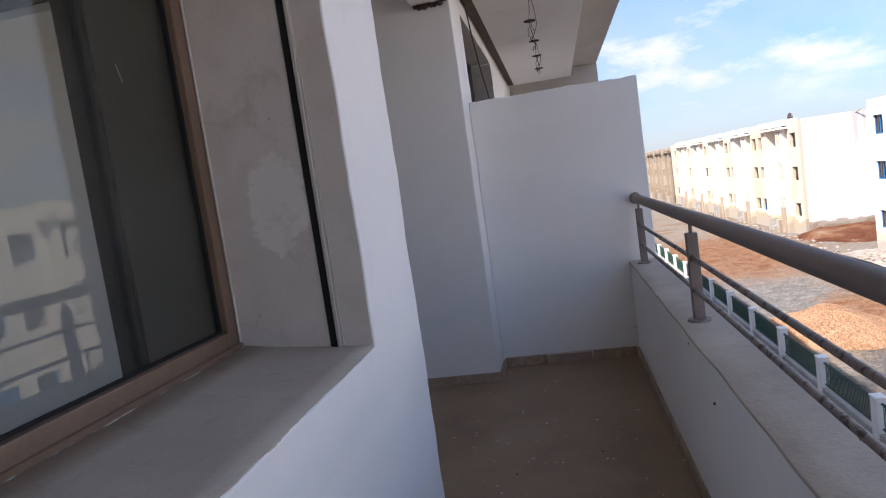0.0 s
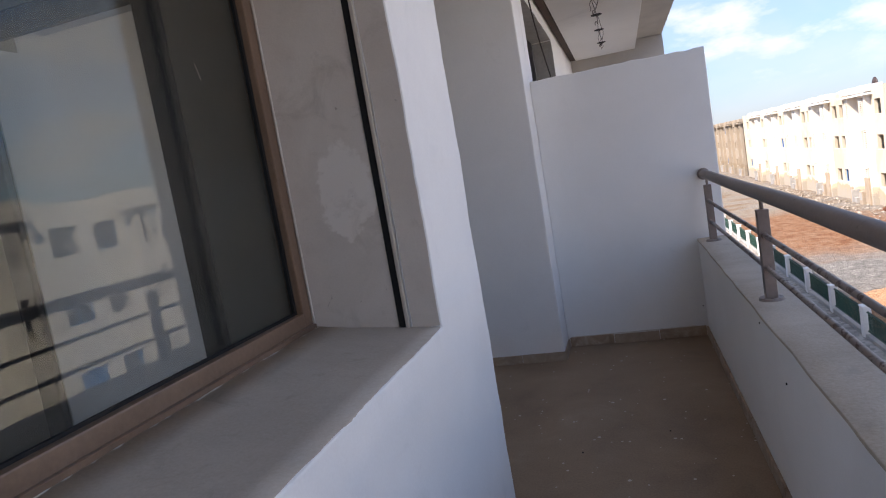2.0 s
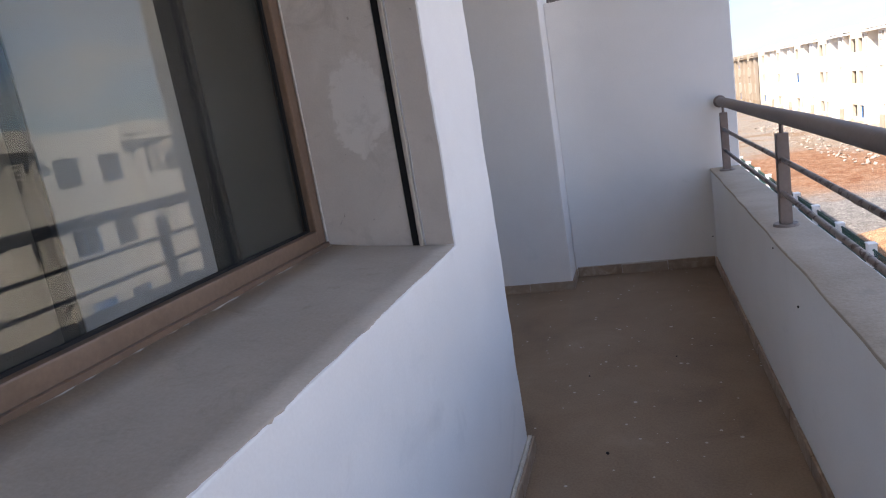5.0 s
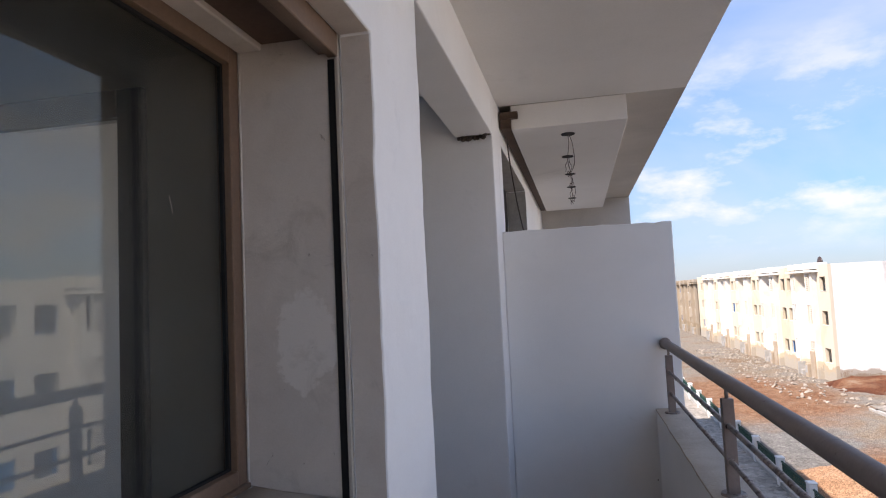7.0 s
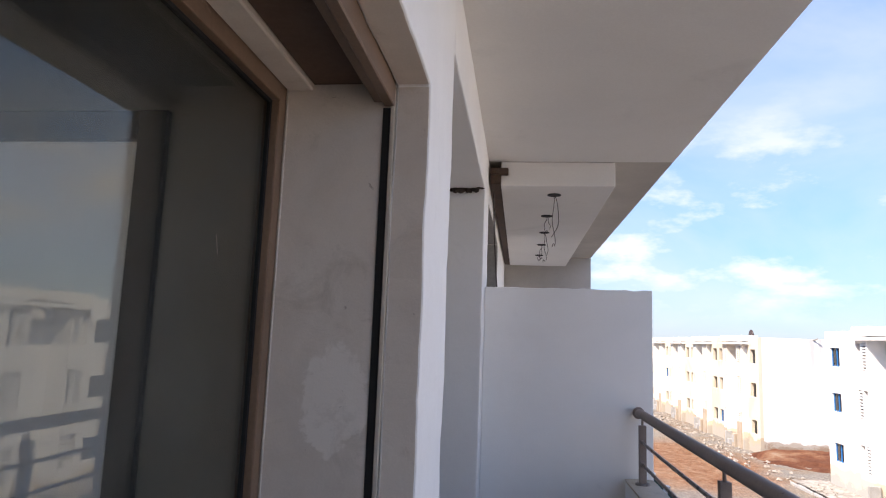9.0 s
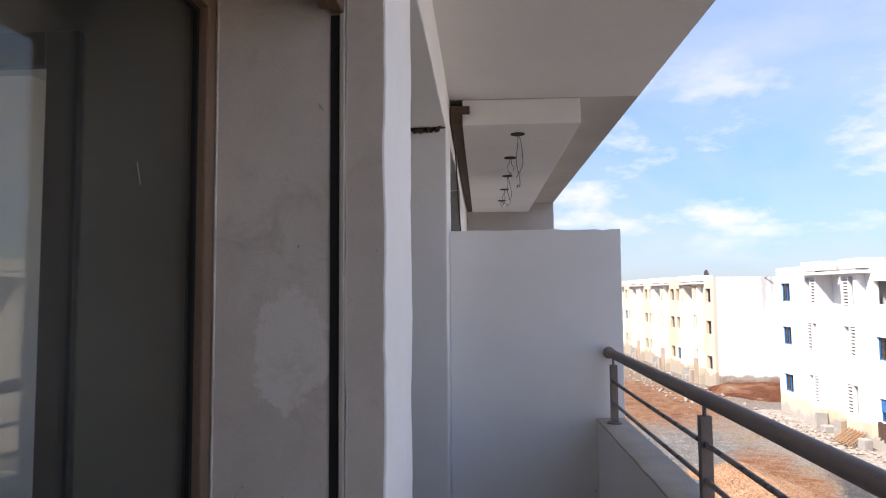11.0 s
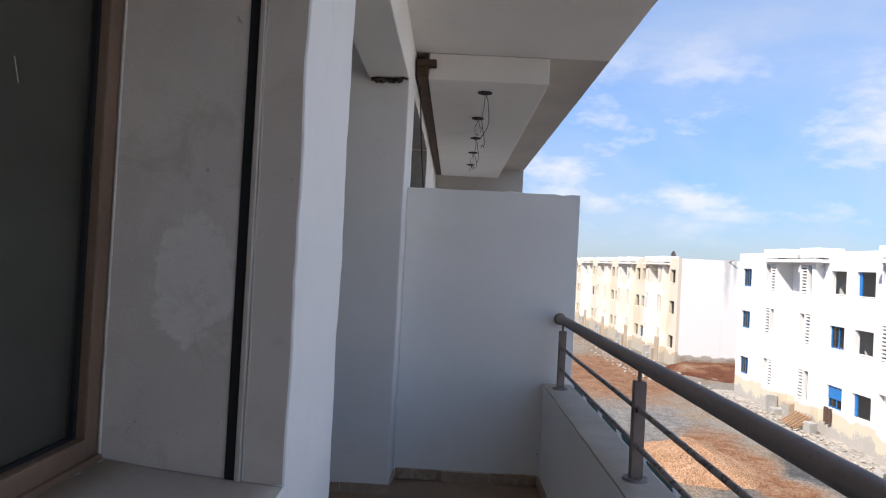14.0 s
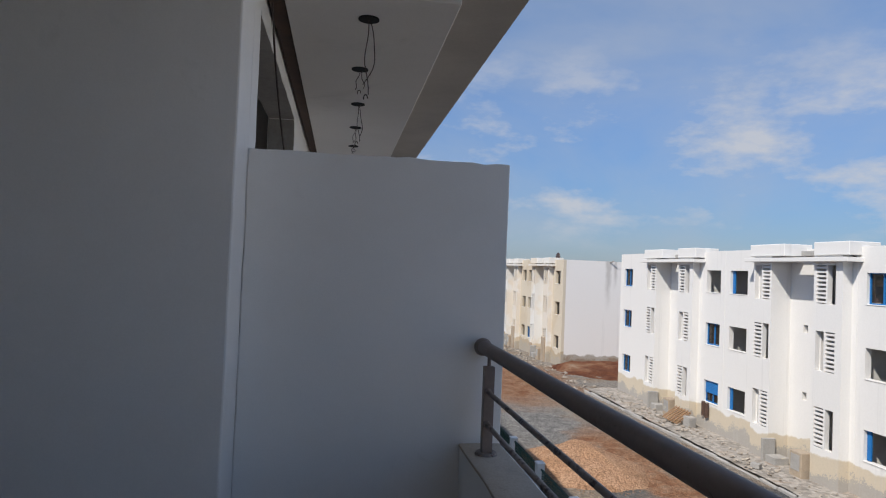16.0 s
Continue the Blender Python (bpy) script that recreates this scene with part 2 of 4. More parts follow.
def peeling_wall(name, white, ochre, grey, z_ochre, z_grey, patch, ragged=1.7, runs=()):
    """White render that has come off near the ground: an ochre coat, then bare cement; and larger ochre fields."""
    m, nt, bsdf, out = nodes_of(name)
    p = place(nt)
    sep = nt.nodes.new("ShaderNodeSeparateXYZ")
    nt.links.new(p, sep.inputs[0])
    n1 = noise_node(nt, p, 0.8, 5, 0.55, 0.3)
    n2 = noise_node(nt, p, 14, 4, 0.6)
    n3 = noise_node(nt, p, 0.22, 5, 0.6, 0.4)
    z1 = math_node(nt, 'MULTIPLY_ADD', math_node(nt, 'SUBTRACT', n1, 0.5), ragged, sep.outputs["Z"])
    k_o = ramp(nt, math_node(nt, 'MULTIPLY_ADD', math_node(nt, 'SUBTRACT', z1, z_ochre), 2.6, 0.5), [(0.4, (1, 1, 1)), (0.6, (0, 0, 0))])
    z2 = math_node(nt, 'MULTIPLY_ADD', math_node(nt, 'SUBTRACT', n2, 0.5), 1.2, math_node(nt, 'MULTIPLY_ADD', math_node(nt, 'SUBTRACT', n1, 0.5), 2.0, sep.outputs["Z"]))
    k_g = ramp(nt, math_node(nt, 'MULTIPLY_ADD', math_node(nt, 'SUBTRACT', z2, z_grey), 3.0, 0.5), [(0.4, (1, 1, 1)), (0.6, (0, 0, 0))])
    base = mixc(nt, n2, white, tuple(v * 0.9 for v in white))
    if patch:
        base = mixc(nt, ramp(nt, n3, [(patch, (0, 0, 0)), (patch + 0.05, (1, 1, 1))]), base, tuple(0.5 * v + 0.5 * w for v, w in zip(ochre, white)))
    col = mixc(nt, k_o, base, mixc(nt, n2, ochre, tuple(v * 0.82 for v in ochre)))
    col = mixc(nt, k_g, col, mixc(nt, n2, grey, tuple(v * 0.75 for v in grey)))
    st = nt.nodes.new("ShaderNodeVectorMath")
    st.operation = 'MULTIPLY'
    st.inputs[1].default_value = (2.2, 2.2, 0.10)
    nt.links.new(p, st.inputs[0])
    streak = ramp(nt, noise_node(nt, st.outputs[0], 1.0, 6, 0.6), [(0.60, (0, 0, 0)), (0.80, (0.55, 0.55, 0.55))])
    col = mixc(nt, streak, col, tuple(v * 0.62 for v in white))
    for cx, half, z_end in runs:                         # dirty water runs below the rain spouts
        off = math_node(nt, 'ABSOLUTE', math_node(nt, 'SUBTRACT', math_node(nt, 'MULTIPLY_ADD', n1, 0.5, sep.outputs["X"]), cx + 0.25))
        across = math_node(nt, 'SUBTRACT', 1.0, math_node(nt, 'DIVIDE', off, half))
        down = math_node(nt, 'DIVIDE', math_node(nt, 'SUBTRACT', sep.outputs["Z"], z_end), 2.6 - z_end)
        wet = math_node(nt, 'MULTIPLY', math_node(nt, 'MAXIMUM', across, 0.0), math_node(nt, 'MAXIMUM', down, 0.0))
        col = mixc(nt, math_node(nt, 'MINIMUM', math_node(nt, 'MULTIPLY', wet, 1.1), 0.6), col, (0.36, 0.34, 0.32))
    nt.links.new(col, bsdf.inputs["Base Color"])
    bsdf.inputs["Roughness"].default_value = 0.85
    bump(nt, bsdf, n2, 0.4, 0.005)
    return m


PEEL = peeling_wall("white_render_peeling_at_foot", (0.75, 0.735, 0.71), (0.60, 0.52, 0.40), (0.42, 0.39, 0.35), -4.82, -5.42, None, 0.8, ())
PEELFAR = peeling_wall("cream_render_patchy", (0.72, 0.70, 0.66), (0.60, 0.50, 0.37), (0.42, 0.37, 0.30), -5.1, -5.5, 0.48)
CREAMBAY = peeling_wall("cream_render_bays", (0.60, 0.53, 0.42), (0.46, 0.37, 0.255), (0.42, 0.37, 0.30), -5.1, -5.5, 0.52)
OCHREFAR = peeling_wall("ochre_block_far", (0.36, 0.295, 0.22), (0.33, 0.26, 0.18), (0.30, 0.25, 0.19), -4.9, -5.6, None)


def jamb_material():
    """Plaster of the window reveal, with one pale repaired patch and pocks."""
    m, nt, bsdf, out = nodes_of("beige_reveal_plaster")
    p = place(nt)
    n1 = noise_node(nt, p, 3.0, 6, 0.6, 0.4)
    n2 = noise_node(nt, p, 170, 4, 0.6)
    n3 = noise_node(nt, p, 17, 8, 0.7, 0.8)
    col = ramp(nt, n1, [(0.35, (0.57, 0.50, 0.435)), (0.66, (0.68, 0.61, 0.54))])
    col = mixc(nt, 0.10, col, ramp(nt, n2, [(0.35, (0.48, 0.42, 0.36)), (0.65, (0.74, 0.67, 0.60))]))
    warp = nt.nodes.new("ShaderNodeMixRGB")
    warp.blend_type = 'LINEAR_LIGHT'
    warp.inputs["Fac"].default_value = 0.0
    cnz = nt.nodes.new("ShaderNodeTexNoise")
    cnz.inputs["Scale"].default_value = 8.0
    cnz.inputs["Detail"].default_value = 6
    nt.links.new(p, cnz.inputs["Vector"])
    nt.links.new(p, warp.inputs["Color1"])
    nt.links.new(cnz.outputs["Color"], warp.inputs["Color2"])
    d = nt.nodes.new("ShaderNodeVectorMath")
    d.operation = 'MULTIPLY'
    d.inputs[1].default_value = (1.0, 0.0, 0.72)
    nt.links.new(warp.outputs["Color"], d.inputs[0])
    e = nt.nodes.new("ShaderNodeVectorMath")
    e.operation = 'DISTANCE'
    e.inputs[1].default_value = (-0.215, 0.0, 1.435 * 0.72)
    nt.links.new(d.outputs[0], e.inputs[0])
    k = ramp(nt, math_node(nt, 'MULTIPLY_ADD', math_node(nt, 'SUBTRACT', noise_node(nt, p, 11, 7, 0.6, 0.3), 0.5), 0.16, e.outputs["Value"]), [(0.088, (1, 1, 1)), (0.096, (0, 0, 0))])
    col = mixc(nt, math_node(nt, 'MULTIPLY', k, 0.85), col, (0.76, 0.70, 0.635))
    grime = noise_node(nt, p, 5.5, 9, 0.72, 1.0)
    col = mixc(nt, ramp(nt, grime, [(0.55, (0, 0, 0)), (0.78, (0.75, 0.75, 0.75))]), col, (0.42, 0.36, 0.30))
    col = mixc(nt, ramp(nt, n3, [(0.67, (0, 0, 0)), (0.71, (0.8, 0.8, 0.8))]), col, (0.33, 0.275, 0.23))
    nt.links.new(col, bsdf.inputs["Base Color"])
    bsdf.inputs["Roughness"].default_value = 0.85
    bump(nt, bsdf, math_node(nt, 'ADD', math_node(nt, 'MULTIPLY', n2, 0.35), math_node(nt, 'MULTIPLY', n3, 1.6)), 0.5, 0.0022)
    return m


JAMB = jamb_material()


def floor_material():
    """Dusty brown balcony floor with pale paint drops and worn fields."""
    m, nt, bsdf, out = nodes_of("dusty_brown_floor")
    p = place(nt)
    n1 = noise_node(nt, p, 2.2, 7, 0.65, 0.5)
    n2 = noise_node(nt, p, 110, 4, 0.6)
    v = nt.nodes.new("ShaderNodeTexVoronoi")
    v.inputs["Scale"].default_value = 15.0
    nt.links.new(p, v.inputs["Vector"])
    n4 = noise_node(nt, p, 7.0, 2, 0.5)
    col = ramp(nt, n1, [(0.30, (0.17, 0.108, 0.064)), (0.45, (0.25, 0.168, 0.105)), (0.58, (0.295, 0.208, 0.138)), (0.74, (0.40, 0.31, 0.23))])
    col = mixc(nt, 0.3, col, ramp(nt, n2, [(0.35, (0.19, 0.125, 0.08)), (0.65, (0.35, 0.26, 0.185))]))
    drop = math_node(nt, 'LESS_THAN', math_node(nt, 'MULTIPLY_ADD', n4, -0.34, v.outputs["Distance"]), -0.092)
    col = mixc(nt, drop, col, (0.55, 0.50, 0.45))
    nt.links.new(col, bsdf.inputs["Base Color"])
    nt.links.new(math_node(nt, 'MULTIPLY_ADD', n1, 0.35, 0.38), bsdf.inputs["Roughness"])
    bump(nt, bsdf, math_node(nt, 'ADD', n2, n1), 0.3, 0.0008)
    return m


FLOOR = floor_material()


def earth_material(name, cols, scale, fine, stones, dist):
    """Loose ground: colour fields by noise, pebbles by cells."""
    m, nt, bsdf, out = nodes_of(name)
    p = place(nt)
    n1 = noise_node(nt, p, scale, 8, 0.65, 0.8)
    v = nt.nodes.new("ShaderNodeTexVoronoi")
    v.inputs["Scale"].default_value = fine
    nt.links.new(p, v.inputs["Vector"])
    col = ramp(nt, n1, cols)
    bw = nt.nodes.new("ShaderNodeRGBToBW")
    nt.links.new(v.outputs["Color"], bw.inputs[0])
    col = mixc(nt, stones, col, ramp(nt, bw.outputs[0], [(0.15, (0.35, 0.35, 0.35)), (0.85, (1.6, 1.6, 1.6))]), 'MULTIPLY')
    nt.links.new(col, bsdf.inputs["Base Color"])
    bsdf.inputs["Roughness"].default_value = 0.95
    bsdf.inputs["Specular IOR Level"].default_value = 0.15
    bump(nt, bsdf, math_node(nt, 'SUBTRACT', math_node(nt, 'MULTIPLY', noise_node(nt, p, fine * 0.4, 4, 0.6), 2.0), v.outputs["Distance"]), 0.9, dist)
    return m


def street_material():
    """The unpaved street: pale gravel and dust, with fields of red earth, grey gravel and wheel tracks that fade into one another."""
    m, nt, bsdf, out = nodes_of("unpaved_street")
    p = place(nt)
    warp = nt.nodes.new("ShaderNodeTexNoise")
    warp.inputs["Scale"].default_value = 0.30
    warp.inputs["Detail"].default_value = 8
    warp.inputs["Roughness"].default_value = 0.66
    nt.links.new(p, warp.inputs["Vector"])
    sub = nt.nodes.new("ShaderNodeVectorMath")
    sub.operation = 'SUBTRACT'
    sub.inputs[1].default_value = (0.5, 0.5, 0.5)
    nt.links.new(warp.outputs["Color"], sub.inputs[0])
    wsc = nt.nodes.new("ShaderNodeVectorMath")
    wsc.operation = 'MULTIPLY'
    wsc.inputs[1].default_value = (6.0, 9.0, 0.0)
    nt.links.new(sub.outputs[0], wsc.inputs[0])
    wp = nt.nodes.new("ShaderNodeVectorMath")
    nt.links.new(p, wp.inputs[0])
    nt.links.new(wsc.outputs[0], wp.inputs[1])

    def field(cx, cy, rx, ry, soft):
        a = nt.nodes.new("ShaderNodeVectorMath")
        a.operation = 'SUBTRACT'
        a.inputs[1].default_value = (cx, cy, 0)
        nt.links.new(wp.outputs[0], a.inputs[0])
        b = nt.nodes.new("ShaderNodeVectorMath")
        b.operation = 'MULTIPLY'
        b.inputs[1].default_value = (1 / rx, 1 / ry, 0)
        nt.links.new(a.outputs[0], b.inputs[0])
        c = nt.nodes.new("ShaderNodeVectorMath")
        c.operation = 'LENGTH'
        nt.links.new(b.outputs[0], c.inputs[0])
        return ramp(nt, c.outputs["Value"], [(0.75 - soft * 0.5, (1, 1, 1)), (min(1.0, 0.75 + soft * 0.5), (0, 0, 0))])
    n_big = noise_node(nt, p, 0.22, 8, 0.66, 0.8)
    n_mid = noise_node(nt, p, 1.7, 7, 0.7, 0.4)
    n_fine = noise_node(nt, p, 9.0, 5, 0.7)
    v = nt.nodes.new("ShaderNodeTexVoronoi")
    v.inputs["Scale"].default_value = 17.0
    nt.links.new(p, v.inputs["Vector"])
    bw = nt.nodes.new("ShaderNodeRGBToBW")
    nt.links.new(v.outputs["Color"], bw.inputs[0])
    col = ramp(nt, n_big, [(0.33, (0.20, 0.135, 0.09)), (0.46, (0.245, 0.20, 0.155)), (0.56, (0.235, 0.215, 0.19)), (0.70, (0.26, 0.19, 0.135))])
    red = ramp(nt, n_mid, [(0.34, (0.175, 0.075, 0.038)), (0.52, (0.25, 0.135, 0.078)), (0.70, (0.31, 0.215, 0.15))])
    grey = ramp(nt, n_mid, [(0.34, (0.135, 0.13, 0.125)), (0.56, (0.22, 0.212, 0.20)), (0.72, (0.29, 0.275, 0.255))])
    dark = ramp(nt, n_mid, [(0.34, (0.062, 0.063, 0.067)), (0.66, (0.125, 0.125, 0.125))])
    for args, c in (((9.8, 33.5, 4.2, 6.5, 0.45), grey), ((11.5, 48.5, 7.0, 13.5, 0.4), red), ((12.6, 26.0, 1.6, 9.5, 0.6), red), ((12.0, 13.5, 4.2, 7.5, 0.5), grey),
                    ((15.1, 21.5, 1.35, 12.0, 0.45), dark), ((10.3, 21.0, 2.0, 2.6, 0.5), dark)):
        col = mixc(nt, field(*args), col, c)
    col = mixc(nt, 0.55, col, ramp(nt, bw.outputs[0], [(0.15, (0.45, 0.45, 0.45)), (0.85, (1.5, 1.5, 1.5))]), 'MULTIPLY')
    col = mixc(nt, 0.5, col, ramp(nt, n_fine, [(0.32, (0.55, 0.55, 0.55)), (0.68, (1.4, 1.38, 1.35))]), 'MULTIPLY')
    nt.links.new(col, bsdf.inputs["Base Color"])
    bsdf.inputs["Roughness"].default_value = 0.95
    bsdf.inputs["Specular IOR Level"].default_value = 0.12
    bump(nt, bsdf, math_node(nt, 'ADD', math_node(nt, 'MULTIPLY', n_mid, 3.0), math_node(nt, 'SUBTRACT', n_fine, v.outputs["Distance"])), 0.8, 0.06)
    return m


GROUND = street_material()
REDEARTH = earth_material("red_brown_earth", [(0.34, (0.075, 0.026, 0.014)), (0.5, (0.14, 0.056, 0.03)), (0.62, (0.20, 0.11, 0.065)), (0.76, (0.25, 0.19, 0.14))], 0.5, 14.0, 0.25, 0.04)
ORANGEGRAVEL = earth_material("orange_gravel", [(0.35, (0.33, 0.185, 0.105)), (0.65, (0.43, 0.265, 0.165))], 0.9, 24.0, 0.6, 0.04)
PALEGROUND = earth_material("pale_cement_dust", [(0.32, (0.22, 0.195, 0.165)), (0.55, (0.34, 0.31, 0.275)), (0.72, (0.29, 0.22, 0.165))], 0.7, 6.0, 0.4, 0.03)


def glass_material(name, ior, tint, rough=0.0):
    m = bpy.data.materials.new(name)
    m.use_nodes = True
    nt = m.node_tree
    nt.nodes.clear()
    out = nt.nodes.new("ShaderNodeOutputMaterial")
    mx = nt.nodes.new("ShaderNodeMixShader")
    gl = nt.nodes.new("ShaderNodeBsdfGlossy")
    gl.inputs["Roughness"].default_value = rough
    gl.inputs["Color"].default_value = (0.95, 0.92, 0.80, 1)
    tr = nt.nodes.new("ShaderNodeBsdfTransparent")
    tr.inputs["Color"].default_value = (*tint, 1)
    lw = nt.nodes.new("ShaderNodeLayerWeight")
    lw.inputs["Blend"].default_value = 0.5
    gloss = math_node(nt, 'MULTIPLY_ADD', math_node(nt, 'POWER', lw.outputs["Facing"], 4.3), 0.6, ior)
    nt.links.new(gloss, mx.inputs[0])
    nt.links.new(tr.outputs[0], mx.inputs[1])
    nt.links.new(gl.outputs[0], mx.inputs[2])
    dust = nt.nodes.new("ShaderNodeBsdfDiffuse")
    dust.inputs["Color"].default_value = (0.62, 0.60, 0.56, 1)
    mx2 = nt.nodes.new("ShaderNodeMixShader")
    film = ramp(nt, noise_node(nt, place(nt), 5.0, 6, 0.65, 0.4), [(0.3, (0.008, 0.008, 0.008)), (0.75, (0.04, 0.04, 0.04))])
    nt.links.new(film, mx2.inputs[0])
    nt.links.new(mx.outputs[0], mx2.inputs[1])
    nt.links.new(dust.outputs[0], mx2.inputs[2])
    nt.links.new(mx2.outputs[0], out.inputs["Surface"])
    return m


GLASS = glass_material("tinted_window_glass", 0.038, (0.80, 0.815, 0.79))


# ---------- mesh helpers ----------
def finish(bm, name, mats, smooth=False):
    bmesh.ops.recalc_face_normals(bm, faces=bm.faces)
    me = bpy.data.meshes.new(name)
    bm.to_mesh(me)
    bm.free()
    for m in (mats if isinstance(mats, (list, tuple)) else [mats]):
        me.materials.append(m)
    if smooth:
        me.polygons.foreach_set("use_smooth", [True] * len(me.polygons))
    return me


def part(name, bm, material, parent, label="", smooth=False):
    ob = new(name, finish(bm, name, material, smooth))
    ob.parent = parent
    if label:
        tagged(ob, label)
    return ob


def thing(name, label, category, at=(0, 0, 0), group="", kind=""):
    ob = new(name)
    ob.location = at
    return tagged(ob, label, category, group, kind)


def single(name, bm, material, label, category, group="", kind="", smooth=False):
    return tagged(new(name, finish(bm, name, material, smooth)), label, category, group, kind)


def structure(name, bm, material, label, smooth=False):
    return tagged(new(name, finish(bm, name, material, smooth)), label, name.split("_")[0], "", "structure")


def box(bm, x0, x1, y0, y1, z0, z1, bevel=0.0, seg=1, mi=0):
    vs = [bm.verts.new((x, y, z)) for x in (x0, x1) for y in (y0, y1) for z in (z0, z1)]
    fs = []
    for idx in ((0, 1, 3, 2), (4, 6, 7, 5), (0, 4, 5, 1), (2, 3, 7, 6), (0, 2, 6, 4), (1, 5, 7, 3)):
        f = bm.faces.new([vs[i] for i in idx])
        f.material_index = mi
        fs.append(f)
    if bevel:
        es = list({e for f in fs for e in f.edges})
        bmesh.ops.bevel(bm, geom=es, offset=bevel, segments=seg, affect='EDGES', profile=0.6)
    return bm


def boxed(*a, **k):
    return box(bmesh.new(), *a, **k)


def cyl(bm, a, b, r, n=16, r2=None):
    a, b = Vector(a), Vector(b)
    q = (b - a).to_track_quat('Z', 'Y').to_matrix().to_4x4()
    m = Matrix.Translation((a + b) / 2) @ q
    bmesh.ops.create_cone(bm, cap_ends=True, segments=n, radius1=r, radius2=r if r2 is None else r2, depth=(b - a).length, matrix=m)
    return bm


def tube(bm, pts, r, n=8):
    """A round tube along points."""
    pts = [Vector(p) for p in pts]
    rings = []
    for i, p in enumerate(pts):
        d = (pts[min(i + 1, len(pts) - 1)] - pts[max(i - 1, 0)]).normalized()
        u = d.orthogonal().normalized() if i == 0 else (rings[-1][1] - d * rings[-1][1].dot(d)).normalized()
        w = d.cross(u)
        rings.append(([bm.verts.new(p + r * (math.cos(2 * math.pi * k / n) * u + math.sin(2 * math.pi * k / n) * w)) for k in range(n)], u))
    for (ra, _), (rb, _) in zip(rings, rings[1:]):
        for k in range(n):
            bm.faces.new((ra[k], ra[(k + 1) % n], rb[(k + 1) % n], rb[k]))
    bm.faces.new(list(reversed(rings[0][0])))
    bm.faces.new(rings[-1][0])
    return bm


def cuts(lo, hi, marks, step):
    vals = sorted({lo, hi, *[m for m in marks if lo < m < hi]})
    out = []
    for a, b in zip(vals, vals[1:]):
        n = max(1, round((b - a) / step))
        out += [a + (b - a) * i / n for i in range(n)]
    return out + [vals[-1]]


def pierced(bm, x0, x1, ys, zs, holes, wobble=0.0, bevel=0.0, seg=2, hole_mat=0):
    """A wall from x0 to x1 over the grid ys by zs, with rectangular holes (y0, y1, z0, z1) right through it."""
    def empty(i, j):
        if not (0 <= i < len(ys) - 1 and 0 <= j < len(zs) - 1):
            return None
        y, z = (ys[i] + ys[i + 1]) / 2, (zs[j] + zs[j + 1]) / 2
        return any(a < y < b and c < z < d for a, b, c, d in holes)
    vmap = {}

    def v(s, i, j):
        if (s, i, j) not in vmap:
            p = Vector(((x0, x1)[s], ys[i], zs[j]))
            if wobble:
                p += Vector([wobble * (noise.noise(p * 5 + Vector((o, 0, 0))) + 0.5 * noise.noise(p * 23 + Vector((o, 2, 0)))) for o in (0, 7, 13)])
            vmap[(s, i, j)] = bm.verts.new(p)
        return vmap[(s, i, j)]
    for i in range(len(ys) - 1):
        for j in range(len(zs) - 1):
            if empty(i, j):
                continue
            for s in (0, 1):
                bm.faces.new((v(s, i, j), v(s, i + 1, j), v(s, i + 1, j + 1), v(s, i, j + 1)))
            for di, dj, c in ((-1, 0, ((i, j), (i, j + 1))), (1, 0, ((i + 1, j), (i + 1, j + 1))), (0, -1, ((i, j), (i + 1, j))), (0, 1, ((i, j + 1), (i + 1, j + 1)))):
                e = empty(i + di, j + dj)
                if e is None or e:
                    f = bm.faces.new((v(0, *c[0]), v(1, *c[0]), v(1, *c[1]), v(0, *c[1])))
                    if e:
                        f.material_index = hole_mat
    bmesh.ops.recalc_face_normals(bm, faces=bm.faces)
    if bevel:
        es = [e for e in bm.edges if len(e.link_faces) == 2 and e.calc_face_angle() > 0.8]
        bmesh.ops.bevel(bm, geom=es, offset=bevel, segments=seg, affect='EDGES', profile=0.5)
    return bm


def uneven_box(x0, x1, y0, y1, z0, z1, step, wobble, bevel=0.006, rough_top=0.0):
    """A plastered block with a fine grid, slightly uneven faces and rounded edges."""
    bm = bmesh.new()
    pierced(bm, x0, x1, cuts(y0, y1, (), step), cuts(z0, z1, (), step), [], 0)
    n = max(1, round((x1 - x0) / step))
    if n > 1:
        es = [e for e in bm.edges if abs(e.verts[0].co.x - e.verts[1].co.x) > 1e-4]
        bmesh.ops.subdivide_edges(bm, edges=es, cuts=n - 1, use_grid_fill=True)
    for v in bm.verts:
        p = v.co.copy()
        v.co += Vector([wobble * noise.noise(p * 4 + Vector((o, 3, 1))) for o in (0, 7, 13)])
        if rough_top and p.z > z1 - 1e-3:
            v.co.z += rough_top * (noise.noise(p * 9) + 0.8 * noise.noise(p * 31))
    bmesh.ops.recalc_face_normals(bm, faces=bm.faces)
    es = [e for e in bm.edges if len(e.link_faces) == 2 and e.calc_face_angle() > 0.9]
    if bevel:
        bmesh.ops.bevel(bm, geom=es, offset=bevel, segments=2, affect='EDGES', profile=0.5)
    return bm


# ---------- the balcony: floor, walls, ceiling ----------
Y_BACK, Y_END = -3.2, 10.83          # the balconies' far ends
JY = 1.953                           # the far reveal of the window
PIER_FAR = 2.51
STUB_Y = 4.69
PART_Y = 5.0
CZ = 2.982                           # soffit of the slab
GZ = -6.02                           # street level
WIN = (-0.35, JY, 1.000, 2.302)        # window opening: y0, y1, z0, z1
X_IN, X_OUT = 1.0, 1.20              # parapet

floor_bm = bmesh.new()
box(floor_bm, -2.8, X_IN, Y_BACK, Y_END, -0.2, 0.0)
structure("floor", floor_bm, FLOOR, "dusty brown balcony floor with pale paint drops")

